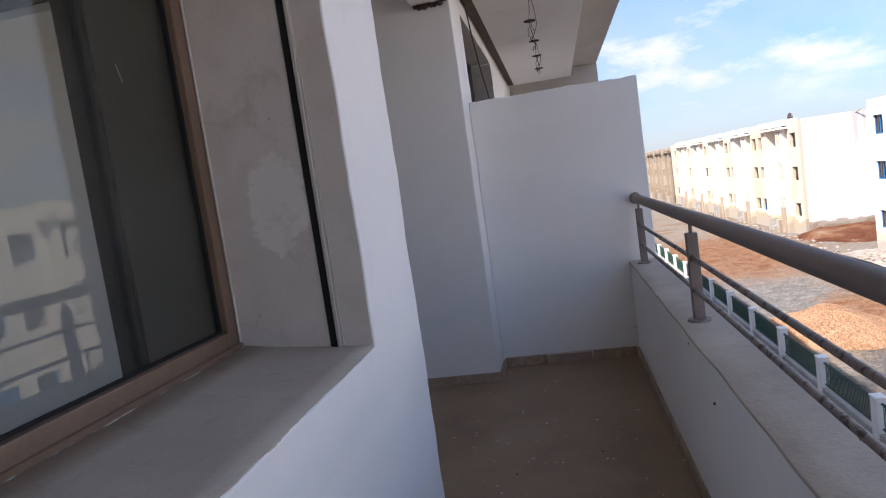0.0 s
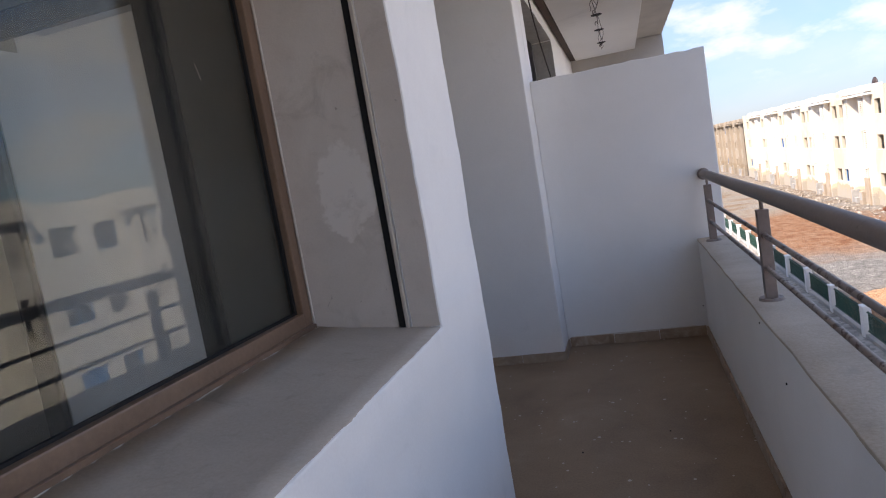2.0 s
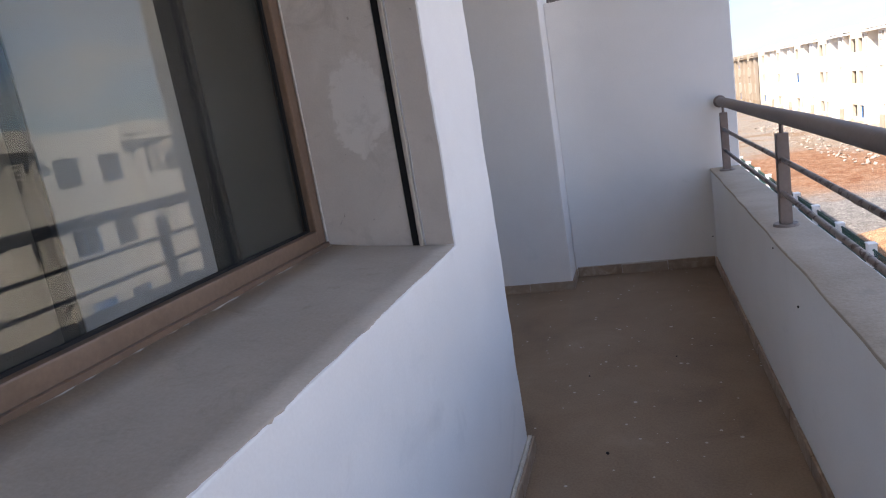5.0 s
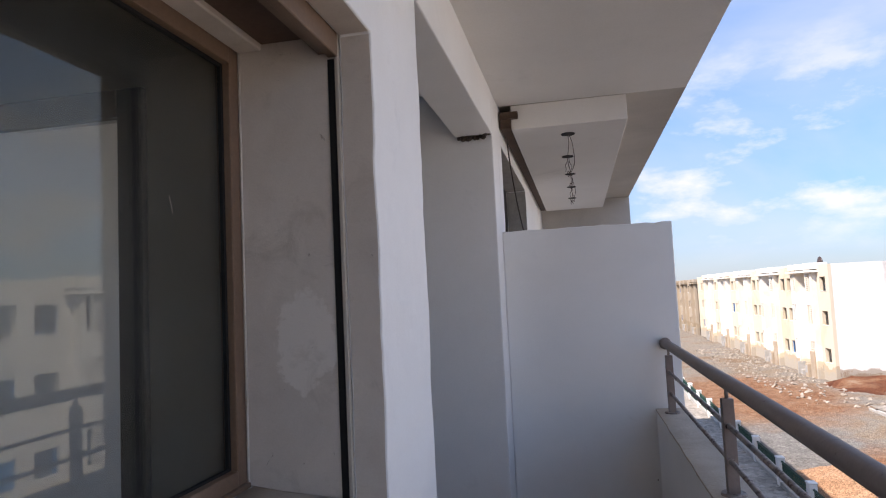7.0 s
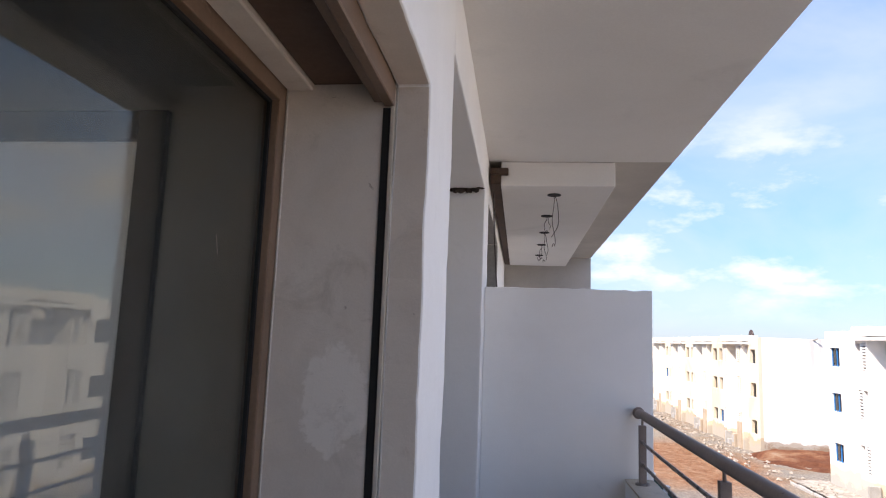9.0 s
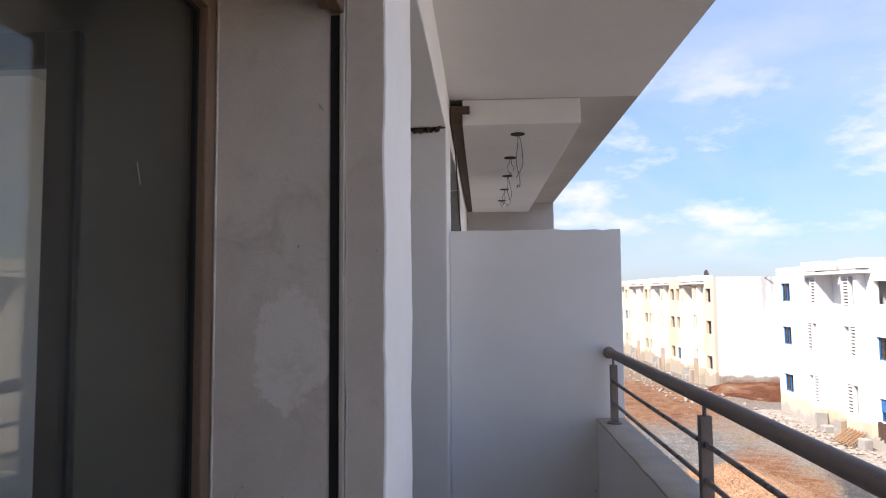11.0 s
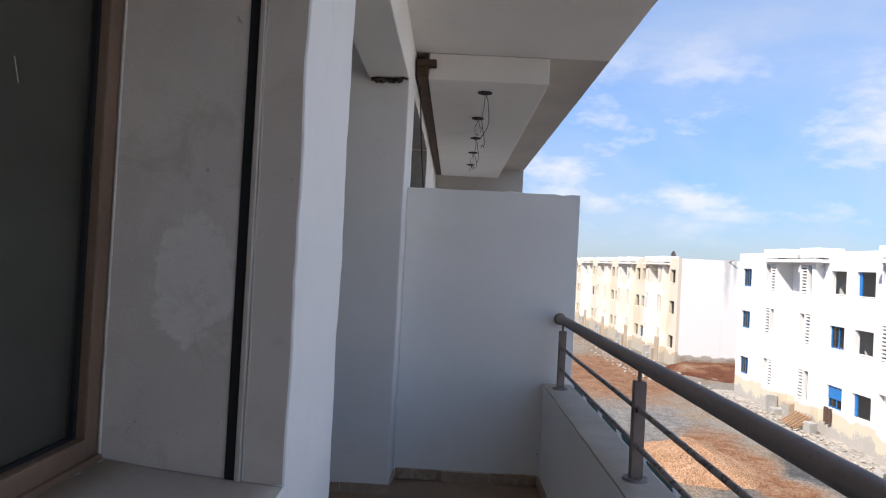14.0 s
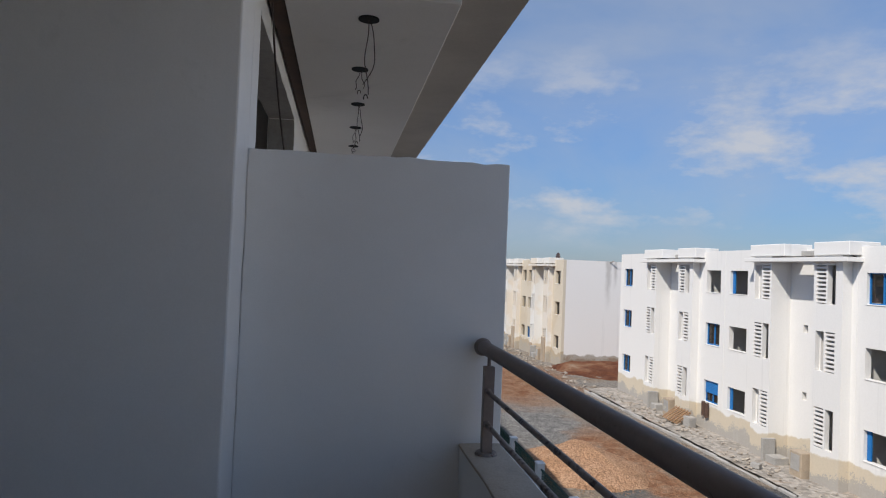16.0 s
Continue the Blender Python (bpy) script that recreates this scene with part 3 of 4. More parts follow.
# facade with the window, up to the far edge of the pier
fb = bmesh.new()
pierced(fb, -0.097, 0.0, cuts(Y_BACK, PIER_FAR, (WIN[0], WIN[1]), 0.045), cuts(0.0, CZ, (WIN[2], WIN[3]), 0.045), [WIN], 0.0035, 0.006, 2, 1)
structure("wall_facade", fb, [WHITE, JAMB], "white painted facade wall with plastered window reveal")
fi_bm = bmesh.new()
WIN_IN = (WIN[0], WIN[1], WIN[2] - 0.01, 2.318)
pierced(fi_bm, -0.44, -0.0975, cuts(Y_BACK, PIER_FAR, (WIN[0], WIN[1]), 0.12), cuts(0.0, CZ, WIN_IN[2:], 0.12), [WIN_IN], 0.0015, 0.004, 1, 1)
structure("wall_facade_inner", fi_bm, [WHITE, JAMB], "inner leaf of the facade with plastered window reveal")

# beam over the recess, recess walls and the stub wall
structure("wall_beam", uneven_box(-0.26, 0.0, PIER_FAR + 0.002, STUB_Y - 0.002, 2.655, CZ, 0.12, 0.0025, 0.007), WHITE, "white plastered beam over the recess")
structure("wall_recess_back", boxed(-2.8, -2.65, PIER_FAR, STUB_Y, 0.0, CZ), WHITE, "white wall at the back of the recess")
DOOR = (-1.72, -0.995, 2.215)          # doorway from the room to the recess: x0, x1, head


def door_wall(y0, y1, x_far):
    bm = bmesh.new()
    box(bm, x_far, DOOR[0], y0, y1, 0.0, CZ)
    box(bm, DOOR[1], -0.442, y0, y1, 0.0, CZ)
    box(bm, DOOR[0], DOOR[1], y0, y1, DOOR[2] + 0.095, CZ)
    return bm


structure("wall_recess_side", door_wall(2.36, PIER_FAR, -2.8), WHITE, "white side wall of the recess with a doorway")
structure("wall_stub", uneven_box(-2.8, 0.0, STUB_Y, PART_Y, 0.0, CZ, 0.12, 0.0025, 0.009), WHITE, "white painted stub wall beside the recess")

# the neighbour's facade beyond the partition, with a raw opening
nb = bmesh.new()
NWIN = (5.22, 7.56, 0.0, 2.69)
pierced(nb, -0.22, 0.0, cuts(PART_Y, Y_END, NWIN[:2], 0.15), cuts(0.0, CZ, NWIN[2:], 0.15), [NWIN], 0.006, 0.006, 1, 1)
structure("wall_neighbour", nb, [WHITE, SLABGREY], "white neighbouring facade with a raw unfinished opening")
structure("wall_neighbour_room", boxed(-1.5, -1.4, PART_Y, Y_END, 0.0, CZ), ROOM, "grey wall inside the neighbouring room")
structure("wall_neighbour_cross", boxed(-1.4, -0.22, 7.9, 8.0, 0.0, CZ), ROOM, "grey cross wall inside the neighbouring room")

structure("wall_partition", uneven_box(0.0, 1.191, PART_Y, PART_Y + 0.12, 0.0, 2.0, 0.06, 0.003, 0.006, 0.009), WHITE, "white plastered partition between two balconies")
structure("wall_end", uneven_box(0.0, 1.385, Y_END, Y_END + 0.15, 0.0, CZ, 0.3, 0.002), RAWCEIL, "bare grey plaster end wall of the far balcony")
structure("wall_back", uneven_box(0.0, 1.2, Y_BACK - 0.15, Y_BACK, 0.0, CZ, 0.3, 0.002), WHITE, "white end wall of the balcony")

par = uneven_box(X_IN, X_OUT, Y_BACK, PART_Y, -0.2, 0.694, 0.12, 0.003, 0.008)
structure("wall_parapet", par, WHITE, "low white balcony parapet")
structure("wall_parapet_far", uneven_box(X_IN, X_OUT, PART_Y + 0.12, Y_END, -0.2, 0.694, 0.3, 0.002), WHITE, "low white parapet of the next balcony")
structure("trim_coping", uneven_box(X_IN - 0.003, X_OUT - 0.014, Y_BACK, PART_Y - 0.002, 0.690, 0.703, 0.05, 0.0055, 0.003), COPING, "rough cement coping on the parapet")

# slab above, with the bare strip and the dropped ceiling of the next balcony
ce = bmesh.new()
box(ce, -2.8, 1.378, Y_BACK - 0.15, 5.145, CZ, CZ + 0.2)
structure("ceiling", ce, CEIL, "white painted balcony soffit")
structure("ceiling_bare", boxed(0.0, 1.378, 5.145, Y_END + 0.15, CZ, CZ + 0.2), RAWCEIL, "bare grey soffit of the next balcony")
structure("ceiling_rooms", boxed(-1.8, 0.0, 5.145, Y_END + 0.15, CZ, CZ + 0.2), ROOM, "grey ceiling over the rooms")

HOLES = ((0.515, 5.44), (0.495, 6.33), (0.507, 7.27), (0.507, 8.17), (0.507, 9.14))
dc = bmesh.new()
box(dc, 0.095, 0.955, 5.145, 10.4, 2.792, CZ - 0.002, 0.004, 1)
dropped = structure("ceiling_dropped", dc, CEIL, "white dropped ceiling panel with lamp holes")
# black discs stand for the shade inside the lamp cut-outs; the panel is uncut
for hx, hy in HOLES:
    hb = bmesh.new()
    cyl(hb, (hx, hy, 2.7855), (hx, hy, 2.7915), 0.055, 20)
    part("lamp_hole_disc", hb, BLACK, dropped, "black disc standing for the shade in a round lamp cut-out")
bt = bmesh.new()
box(bt, 0.012, 0.093, 5.115, 10.4, 2.80, 2.91, 0.003)
box(bt, 0.012, 0.15, 5.09, 5.143, 2.87, 2.92, 0.003)
single("wooden_batten", bt, BATTEN, "dark brown wooden batten beside the dropped ceiling", "batten")


def hanging_wire(x, y, z, drop, sway, n_loop):
    w = thing("hanging_wire", "thin dark electric wires hanging from a lamp hole", "wire", (x, y, z), "hanging lamp wires")
    rng = random.Random(int(y * 100))
    for k in range(n_loop):
        pts = []
        a = rng.uniform(-0.03, 0.03)
        for i in range(13):
            s = i / 12
            bow = sway * math.sin(math.pi * s) * (1 if k else -0.25)
            pts.append((a * s + bow + 0.006 * math.sin(9 * s + k), 0.05 * k * s + 0.02 * math.sin(5 * s), -drop * s * (1.0 - 0.16 * k)))
        part("strand", tube(bmesh.new(), pts, 0.0026, 6), CABLE, w)
    hook = [(0.01 * math.cos(t), 0.0, -drop - 0.015 + 0.02 * math.sin(t)) for t in [i * 0.5 for i in range(8)]]
    part("strand", tube(bmesh.new(), hook, 0.003, 6), CABLE, w)


for (hx, hy), d, s, n in zip(HOLES, (0.40, 0.14, 0.30, 0.16, 0.06), (0.05, 0.01, 0.025, 0.015, 0.005), (2, 2, 2, 2, 2)):
    hanging_wire(hx, hy, 2.787, d, s, n)

cable_pts = [(0.03, 5.33 + 0.02 * i + 0.0035 * i * i, 2.88 - 0.045 * i) for i in range(19)]
single("loose_cable", tube(bmesh.new(), cable_pts, 0.006, 6), CABLE, "loose dark cable hanging by the raw opening", "cable")

# crumbled corner at the joint of beam and stub wall
lump = thing("broken_concrete", "crumbled dark concrete at the end of the beam", "concrete", (-0.13, STUB_Y - 0.02, 2.65))
rng = random.Random(4)
for k in range(11):
    lb = bmesh.new()
    bmesh.ops.create_icosphere(lb, subdivisions=2, radius=1.0)
    sx, sy, sz = rng.uniform(0.010, 0.034), rng.uniform(0.015, 0.035), rng.uniform(0.006, 0.026)
    off = Vector((-0.10 + 0.021 * k, rng.uniform(-0.02, 0.012), rng.uniform(-0.012, 0.012)))
    for v in lb.verts:
        v.co = Vector((v.co.x * sx, v.co.y * sy, v.co.z * sz)) * (1 + 0.45 * noise.noise(v.co * 2.3 + Vector((k * 5, 0, 0)))) + off
    part("fragment", lb, RAWCON, lump)

# ---------- the window ----------
sl = bmesh.new()
ys = cuts(WIN[0], WIN[1], (), 0.012)
prof = [(-0.41, 1.045), (-0.30, 1.030), (-0.18, 1.018), (-0.06, 1.008), (-0.004, 1.003), (-0.004, 0.992), (-0.41, 0.992)]
rows_v = [[sl.verts.new((x + (0.003 * noise.noise(Vector((y * 9, x, 2))) + 0.0016 * noise.noise(Vector((y * 60, z * 9, 7))) if x > -0.01 else 0), y, z + (0.0015 * noise.noise(Vector((x * 8, y * 8, 0))) if z > 0.993 else 0))) for x, z in prof] for y in ys]
for ra, rb in zip(rows_v, rows_v[1:]):
    for k in range(len(prof)):
        sl.faces.new((ra[k], ra[(k + 1) % len(prof)], rb[(k + 1) % len(prof)], rb[k]))
sl.faces.new(rows_v[0])
sl.faces.new(list(reversed(rows_v[-1])))
structure("window_sill", sl, SILL, "sloping sand-grey plaster window sill", True)

win = tagged(new("window_1"), "large bronze aluminium window with dark tinted glass", "window", "", "structure")
FX0, FX1 = -0.455, -0.41
W0, W1, H0, H1 = WIN[0], JY - 0.004, 1.032, 2.312
part("window_frame", boxed(FX0, FX1, W1 - 0.05, W1, H0, H1, 0.004, 2), BRONZE, win)
part("window_frame", boxed(FX0, FX1, W0, W0 + 0.062, H0, H1, 0.004, 2), BRONZE, win)
part("window_frame", boxed(FX0, FX1 + 0.002, W0 + 0.062, W1 - 0.05, H0, H0 + 0.066, 0.004, 2), BRONZE, win)
part("window_frame", boxed(FX0, FX1 + 0.002, W0 + 0.062, W1 - 0.05, H1 - 0.072, H1, 0.004, 2), BRONZE, win)
part("track", boxed(FX1 - 0.002, FX1 + 0.014, W0 + 0.01, W1 - 0.006, H0 + 0.002, H0 + 0.024, 0.002), BRONZE, win)
gk = bmesh.new()
box(gk, -0.441, -0.431, W1 - 0.062, W1 - 0.05, H0 + 0.066, H1 - 0.072)
box(gk, -0.441, -0.431, W0 + 0.062, W1 - 0.062, H1 - 0.082, H1 - 0.072)
box(gk, -0.441, -0.431, W0 + 0.062, W1 - 0.062, H0 + 0.066, H0 + 0.073)
part("gasket", gk, BLACK, win, "black rubber gasket")
gp = part("pane", boxed(-0.444, -0.438, W0 + 0.06, W1 - 0.048, H0 + 0.062, H1 - 0.068), GLASS, win, "dark tinted reflecting glass")
gp.visible_shadow = False
smear = bmesh.new()
tube(smear, [(-0.4375, 1.652 + 0.002 * k, 1.825 - 0.006 * k) for k in range(8)], 0.0011, 6)
part("paint_smear", smear, SILL, win, "thin pale paint smear on the glass")
sealant = bmesh.new()
tube(sealant, [(FX1 + 0.0155 + 0.004 * noise.noise(Vector((y * 16, 0, 0))), y, H0 + 0.007 + 0.003 * noise.noise(Vector((y * 23, 4, 0)))) for y in cuts(W0, W1, (), 0.02)], 0.0042, 6)
part("sealant", sealant, SEALANT, win, "uneven pale sealant bead")
sealant2 = bmesh.new()
tube(sealant2, [(FX1 + 0.003 + 0.002 * noise.noise(Vector((z * 20, 9, 0))), W1 + 0.001, z) for z in cuts(H0, H1, (), 0.04)], 0.0032, 6)
part("sealant", sealant2, SEALANT, win, "uneven pale sealant bead")

# shutter box in the head, guide in the jamb
box_top = thing("roller_shutter", "bronze roller shutter drawn up into a dark box", "shutter", (-0.2, 0.8, 2.26))


def local(bm, ob):
    bmesh.ops.translate(bm, vec=-ob.location, verts=bm.verts)
    return bm


part("bottom_rail", local(boxed(-0.128, -0.098, WIN[0], JY - 0.006, 2.238, 2.314, 0.003), box_top), BRONZE, box_top)
part("slat", local(boxed(-0.158, -0.130, WIN[0], JY - 0.006, 2.25, 2.314, 0.003), box_top), BRONZE, box_top)
part("box_panel", local(boxed(-0.33, -0.16, WIN[0], JY - 0.012, 2.300, 2.314, 0.002), box_top), DARKBROWN, box_top)
part("head_strip", local(boxed(-0.408, -0.332, WIN[0], JY - 0.004, 2.285, 2.315, 0.004), box_top), JAMB, box_top, "plaster strip under the head")
part("guide", local(boxed(-0.131, -0.110, JY - 0.0035, JY + 0.004, 1.006, 2.235), box_top), BLACK, box_top, "black guide channel in the reveal")
part("guide_trim", local(boxed(-0.109, -0.097, JY - 0.009, JY + 0.004, 1.003, 2.295, 0.002), box_top), BEIGETRIM, box_top, "beige guide trim")

# the room behind the glass
rm = bmesh.new()
box(rm, -3.6, -3.5, -1.5, 2.358, 0.0, CZ)
box(rm, -3.5, -0.442, -1.6, -1.5, 0.0, CZ)
structure("wall_room", rm, ROOMWALL, "dim plaster walls of the room behind the window")
structure("wall_room_door", door_wall(2.20, 2.358, -3.5), ROOMWALL, "dim plaster wall of the room with a doorway")
dr = tagged(new("door_1"), "open doorway with a dark grey-brown frame", "door", "", "structure")
part("door_frame", boxed(DOOR[0] - 0.10, DOOR[0], 2.17, 2.199, 0.0, DOOR[2] + 0.10, 0.004), DOORFRAME, dr)
part("door_frame", boxed(DOOR[1], DOOR[1] + 0.10, 2.17, 2.199, 0.0, DOOR[2] + 0.10, 0.004), DOORFRAME, dr)
part("door_frame", boxed(DOOR[0], DOOR[1], 2.17, 2.199, DOOR[2], DOOR[2] + 0.10, 0.004), DOORFRAME, dr)
# thin white sheet added over the left reveal so the doorway looks brighter
part("reveal_brightener", boxed(DOOR[0], DOOR[0] + 0.006, 2.202, 2.356, 0.0, DOOR[2]), WHITE, dr, "white sheet added to brighten the doorway reveal")
structure("floor_room", boxed(-3.5, -2.8, -1.5, 2.3, -0.2, 0.0), ROOM, "dim floor of the room behind the window")
structure("ceiling_room", boxed(-3.6, -2.8, -1.6, 2.4, CZ, CZ + 0.2), ROOM, "dim ceiling of the room behind the window")

# ---------- railing ----------
RX = 1.085
rail = thing("balcony_railing", "brown-grey painted steel railing, rusting, on the parapet", "railing", (RX, 0, 0.706))
part("handrail", local(tube(bmesh.new(), [(RX, y, 1.150 + 0.0012 * math.sin(y * 3)) for y in cuts(Y_BACK, PART_Y - 0.012, (), 0.25)], 0.030, 20), rail), RAIL, rail, "", True)
endcap = bmesh.new()
bmesh.ops.create_uvsphere(endcap, u_segments=20, v_segments=12, radius=0.041, matrix=Matrix.Translation((RX, PART_Y - 0.035, 1.150)))
part("end_cap", local(endcap, rail), RAIL, rail, "round cap against the wall", True)
beads = random.Random(8)
for z in (0.975, 0.835):
    rod = tube(bmesh.new(), [(RX - 0.004, y, z + 0.002 * math.sin(y * 2.3 + z)) for y in cuts(Y_BACK, 4.80, (), 0.2)], 0.0105, 10)
    for k in range(70):
        y, a, q = beads.uniform(-0.5, 4.75), beads.uniform(0, 6.28), beads.uniform(0.002, 0.005)
        bmesh.ops.create_icosphere(rod, subdivisions=1, radius=q, matrix=Matrix.Translation((RX - 0.004 + 0.009 * math.cos(a), y, z + 0.002 * math.sin(y * 2.3 + z) + 0.009 * math.sin(a))))
    part("rod", local(rod, rail), RUSTY, rail, "thin rusty lower rod with blisters", True)
for y in (4.83, 3.075, 1.30, -0.48, -2.26):
    post = part("post", local(boxed(RX - 0.023, RX + 0.023, y - 0.02, y + 0.02, 0.712, 1.083, 0.003, 2), rail), RAIL, rail)
    part("stem", local(cyl(bmesh.new(), (RX, y, 1.083), (RX, y, 1.128), 0.008, 10), rail), RAIL, rail)
    fl = bmesh.new()
    cyl(fl, (RX, y, 0.702), (RX, y, 0.712), 0.05, 20, 0.046)
    part("flange", local(fl, rail), RUSTY, rail)
    for z in (0.975, 0.835):
        part("collar", local(cyl(bmesh.new(), (RX - 0.004, y - 0.034, z), (RX - 0.004, y + 0.034, z), 0.0145, 12), rail), RUSTY, rail)
# ---------- the building's own mass, roof and foot ----------
own = thing("own_building", "plain white apartment block that carries the balcony", "building", (-6, 0, GZ))
part("wall", local(boxed(-0.44, 0.0, -34, Y_BACK - 0.16, GZ, 3.6), own), FARWHITE, own)
part("wall", local(boxed(-0.44, 0.0, Y_END + 0.16, 34, GZ, 3.6), own), FARWHITE, own)
part("wall", local(boxed(-0.44, 0.0, Y_BACK - 0.16, Y_END + 0.16, GZ, -0.21), own), FARWHITE, own)
part("wall", local(boxed(-12.4, -12.0, -34, 34, GZ, 3.6), own), FARWHITE, own)
part("roof", local(boxed(-12.0, -0.44, -34, 34, CZ + 0.21, CZ + 0.41), own), SLABGREY, own)
# added roof edge, out of view; its height sets the shadow's reach across the street
part("unseen_roof_edge", local(boxed(-0.2, 1.378, -34, 34, CZ + 0.21, CZ + 0.50), own), FARWHITE, own)
part("balcony_slab", local(boxed(0.0, X_OUT, Y_BACK - 0.15, Y_END + 0.15, -0.36, -0.2), own), FARWHITE, own)


# ---------- street: ground, patches, pavement ----------
def sheet(bm, x0, x1, y0, y1, nx, ny, z_of):
    grid = [[bm.verts.new((x0 + (x1 - x0) * i / nx, y0 + (y1 - y0) * j / ny, 0)) for j in range(ny + 1)] for i in range(nx + 1)]
    for r in grid:
        for v in r:
            v.co.z = z_of(v.co.x, v.co.y)
    for i in range(nx):
        for j in range(ny):
            bm.faces.new((grid[i][j], grid[i + 1][j], grid[i + 1][j + 1], grid[i][j + 1]))


def ground_z(x, y):
    """Street level: it falls gently along the street, with ruts and bumps near by."""
    z = GZ - 0.008 * min(max(y - 30, 0), 120)
    return z + 0.05 * noise.noise(Vector((x * 0.35, y * 0.25, 0))) + 0.025 * noise.noise(Vector((x * 1.4, y * 1.1, 4)))


gb = bmesh.new()
xs = [-3000, -600, -150, -40, 0] + [0.6 * i for i in range(1, 41)] + [32, 60, 150, 600, 3000]
ysg = [-1500, -300, -80, -20] + [-10 + 0.7 * i for i in range(0, 130)] + [95, 120, 160, 220, 300]
gv = [[gb.verts.new((x, y, ground_z(x, y))) for y in ysg] for x in xs]
for i in range(len(xs) - 1):
    for j in range(len(ysg) - 1):
        gb.faces.new((gv[i][j], gv[i + 1][j], gv[i + 1][j + 1], gv[i][j + 1]))
structure("ground", gb, GROUND, "dusty unpaved street of earth and gravel", True)
structure("water", boxed(-4500, 4500, 300, 4600, GZ - 3.0, GZ - 0.98), SEA, "hazy sea at the horizon")


def blotch(name, cx, cy, rx, ry, height, material, label, seed, ragged=0.35, turn=0.0, n=40, rings=9, peak=1.0, kind="structure"):
    """A patch or heap with an uneven outline, thinning out to its rim."""
    bm = bmesh.new()
    top = bm.verts.new((cx, cy, ground_z(cx, cy) + height))
    prev = None
    c, s = math.cos(turn), math.sin(turn)
    for k in range(1, rings + 1):
        ring = []
        for i in range(n):
            a = 2 * math.pi * i / n
            q = k / rings
            r = q * (1 + ragged * noise.noise(Vector((math.cos(a) * 1.6, math.sin(a) * 1.6, seed))) + 0.4 * ragged * noise.noise(Vector((math.cos(a) * 6, math.sin(a) * 6, seed))))
            u, w = rx * r * math.cos(a), ry * r * math.sin(a)
            x, y = cx + u * c - w * s, cy + u * s + w * c
            h = height * (1 - q ** peak) * (1 + 0.25 * noise.noise(Vector((x * 1.1, y * 1.1, seed)))) - (0.06 if k == rings else 0) + 0.012
            ring.append(bm.verts.new((x, y, ground_z(x, y) + h)))
        for i in range(n):
            if prev is None:
                bm.faces.new((top, ring[i], ring[(i + 1) % n]))
            else:
                bm.faces.new((prev[i], ring[i], ring[(i + 1) % n], prev[(i + 1) % n]))
        prev = ring
    ob = new(name, finish(bm, name, material, True))
    return tagged(ob, label, name.split("_")[-1], "", kind)


blotch("gravel_heap", 9.9, 26.2, 2.5, 2.9, 0.95, ORANGEGRAVEL, "heap of orange-brown gravel on the street", 31.0, 0.16, 0.2, 64, 18, 1.25, "stuff")

# loose pebbles of the heap's surface and rim
pb = bmesh.new()
rng = random.Random(21)
for k in range(900):
    a, q = rng.uniform(0, 6.283), math.sqrt(rng.uniform(0.0, 1.25))
    x, y = 9.9 + 2.4 * q * math.cos(a), 26.2 + 2.8 * q * math.sin(a)
    z = ground_z(x, y) + max(0.0, 0.95 * (1 - min(q, 1) ** 1.25))
    r = rng.uniform(0.012, 0.028)
    m = Matrix.Translation((x, y, z)) @ Matrix.Rotation(rng.uniform(0, 6), 4, 'Z') @ Matrix.Diagonal((r, r * rng.uniform(0.6, 1), r * rng.uniform(0.5, 0.9), 1))
    bmesh.ops.create_cube(pb, size=1.6, matrix=m)
single("loose_gravel", pb, ORANGEGRAVEL, "loose orange-brown stones on and round the heap", "gravel", "", "stuff")

# raised pavement in front of the opposite block
pv = bmesh.new()
sheet(pv, 16.5, 18.9, -30, 42.5, 10, 150, lambda x, y: GZ + 0.12 + 0.05 * noise.noise(Vector((x * 1.2, y * 0.8, 7))) + 0.02 * noise.noise(Vector((x * 4, y * 4, 2))))
structure("pavement", pv, PALEGROUND, "broken pale cement pavement along the block", True)
kerb = thing("kerb", "worn grey cement kerb along the pavement", "kerb", (16.4, 0, GZ), "", "structure")
kp = finish(box(bmesh.new(), -0.07, 0.07, -0.47, 0.47, -0.1, 0.12, 0.03), "kerb_stone", SLABGREY)
rng = random.Random(2)
for k in range(72):
    o = new("kerb_stone", kp)
    o.parent = kerb
    o.location = (rng.uniform(-0.04, 0.04), -28 + 0.98 * k, rng.uniform(-0.07, 0.01))
    o.rotation_euler = (rng.uniform(-0.03, 0.03), rng.uniform(-0.1, 0.1), rng.uniform(-0.05, 0.05))

# rubble
rb = bmesh.new()
rng = random.Random(5)
for k in range(700):
    if k < 330:
        x, y = rng.uniform(16.6, 18.0), rng.uniform(10, 41)
        if rng.random() < 0.5:
            y = rng.choice((31.5, 33.5, 26.0, 20.5, 16.5, 36.5)) + rng.gauss(0, 0.9)
        z = GZ + 0.15
    else:
        x, y = rng.uniform(13.5, 18.0), rng.uniform(43, 85)
        z = ground_z(x, y)
    r = rng.uniform(0.03, 0.12) * (1.5 if k >= 330 else 0.85)
    m = Matrix.Translation((x, y, z + r * 0.3)) @ Euler((rng.uniform(-0.5, 0.5), rng.uniform(-0.5, 0.5), rng.uniform(0, 6))).to_matrix().to_4x4() @ Matrix.Diagonal((r * rng.uniform(0.7, 1.8), r, r * rng.uniform(0.4, 0.9), 1))
    vs = bmesh.ops.create_icosphere(rb, subdivisions=1, radius=0.8, matrix=m)["verts"]
    for v in vs:
        v.co += Vector([rng.uniform(-0.2, 0.2) * r for _ in range(3)])
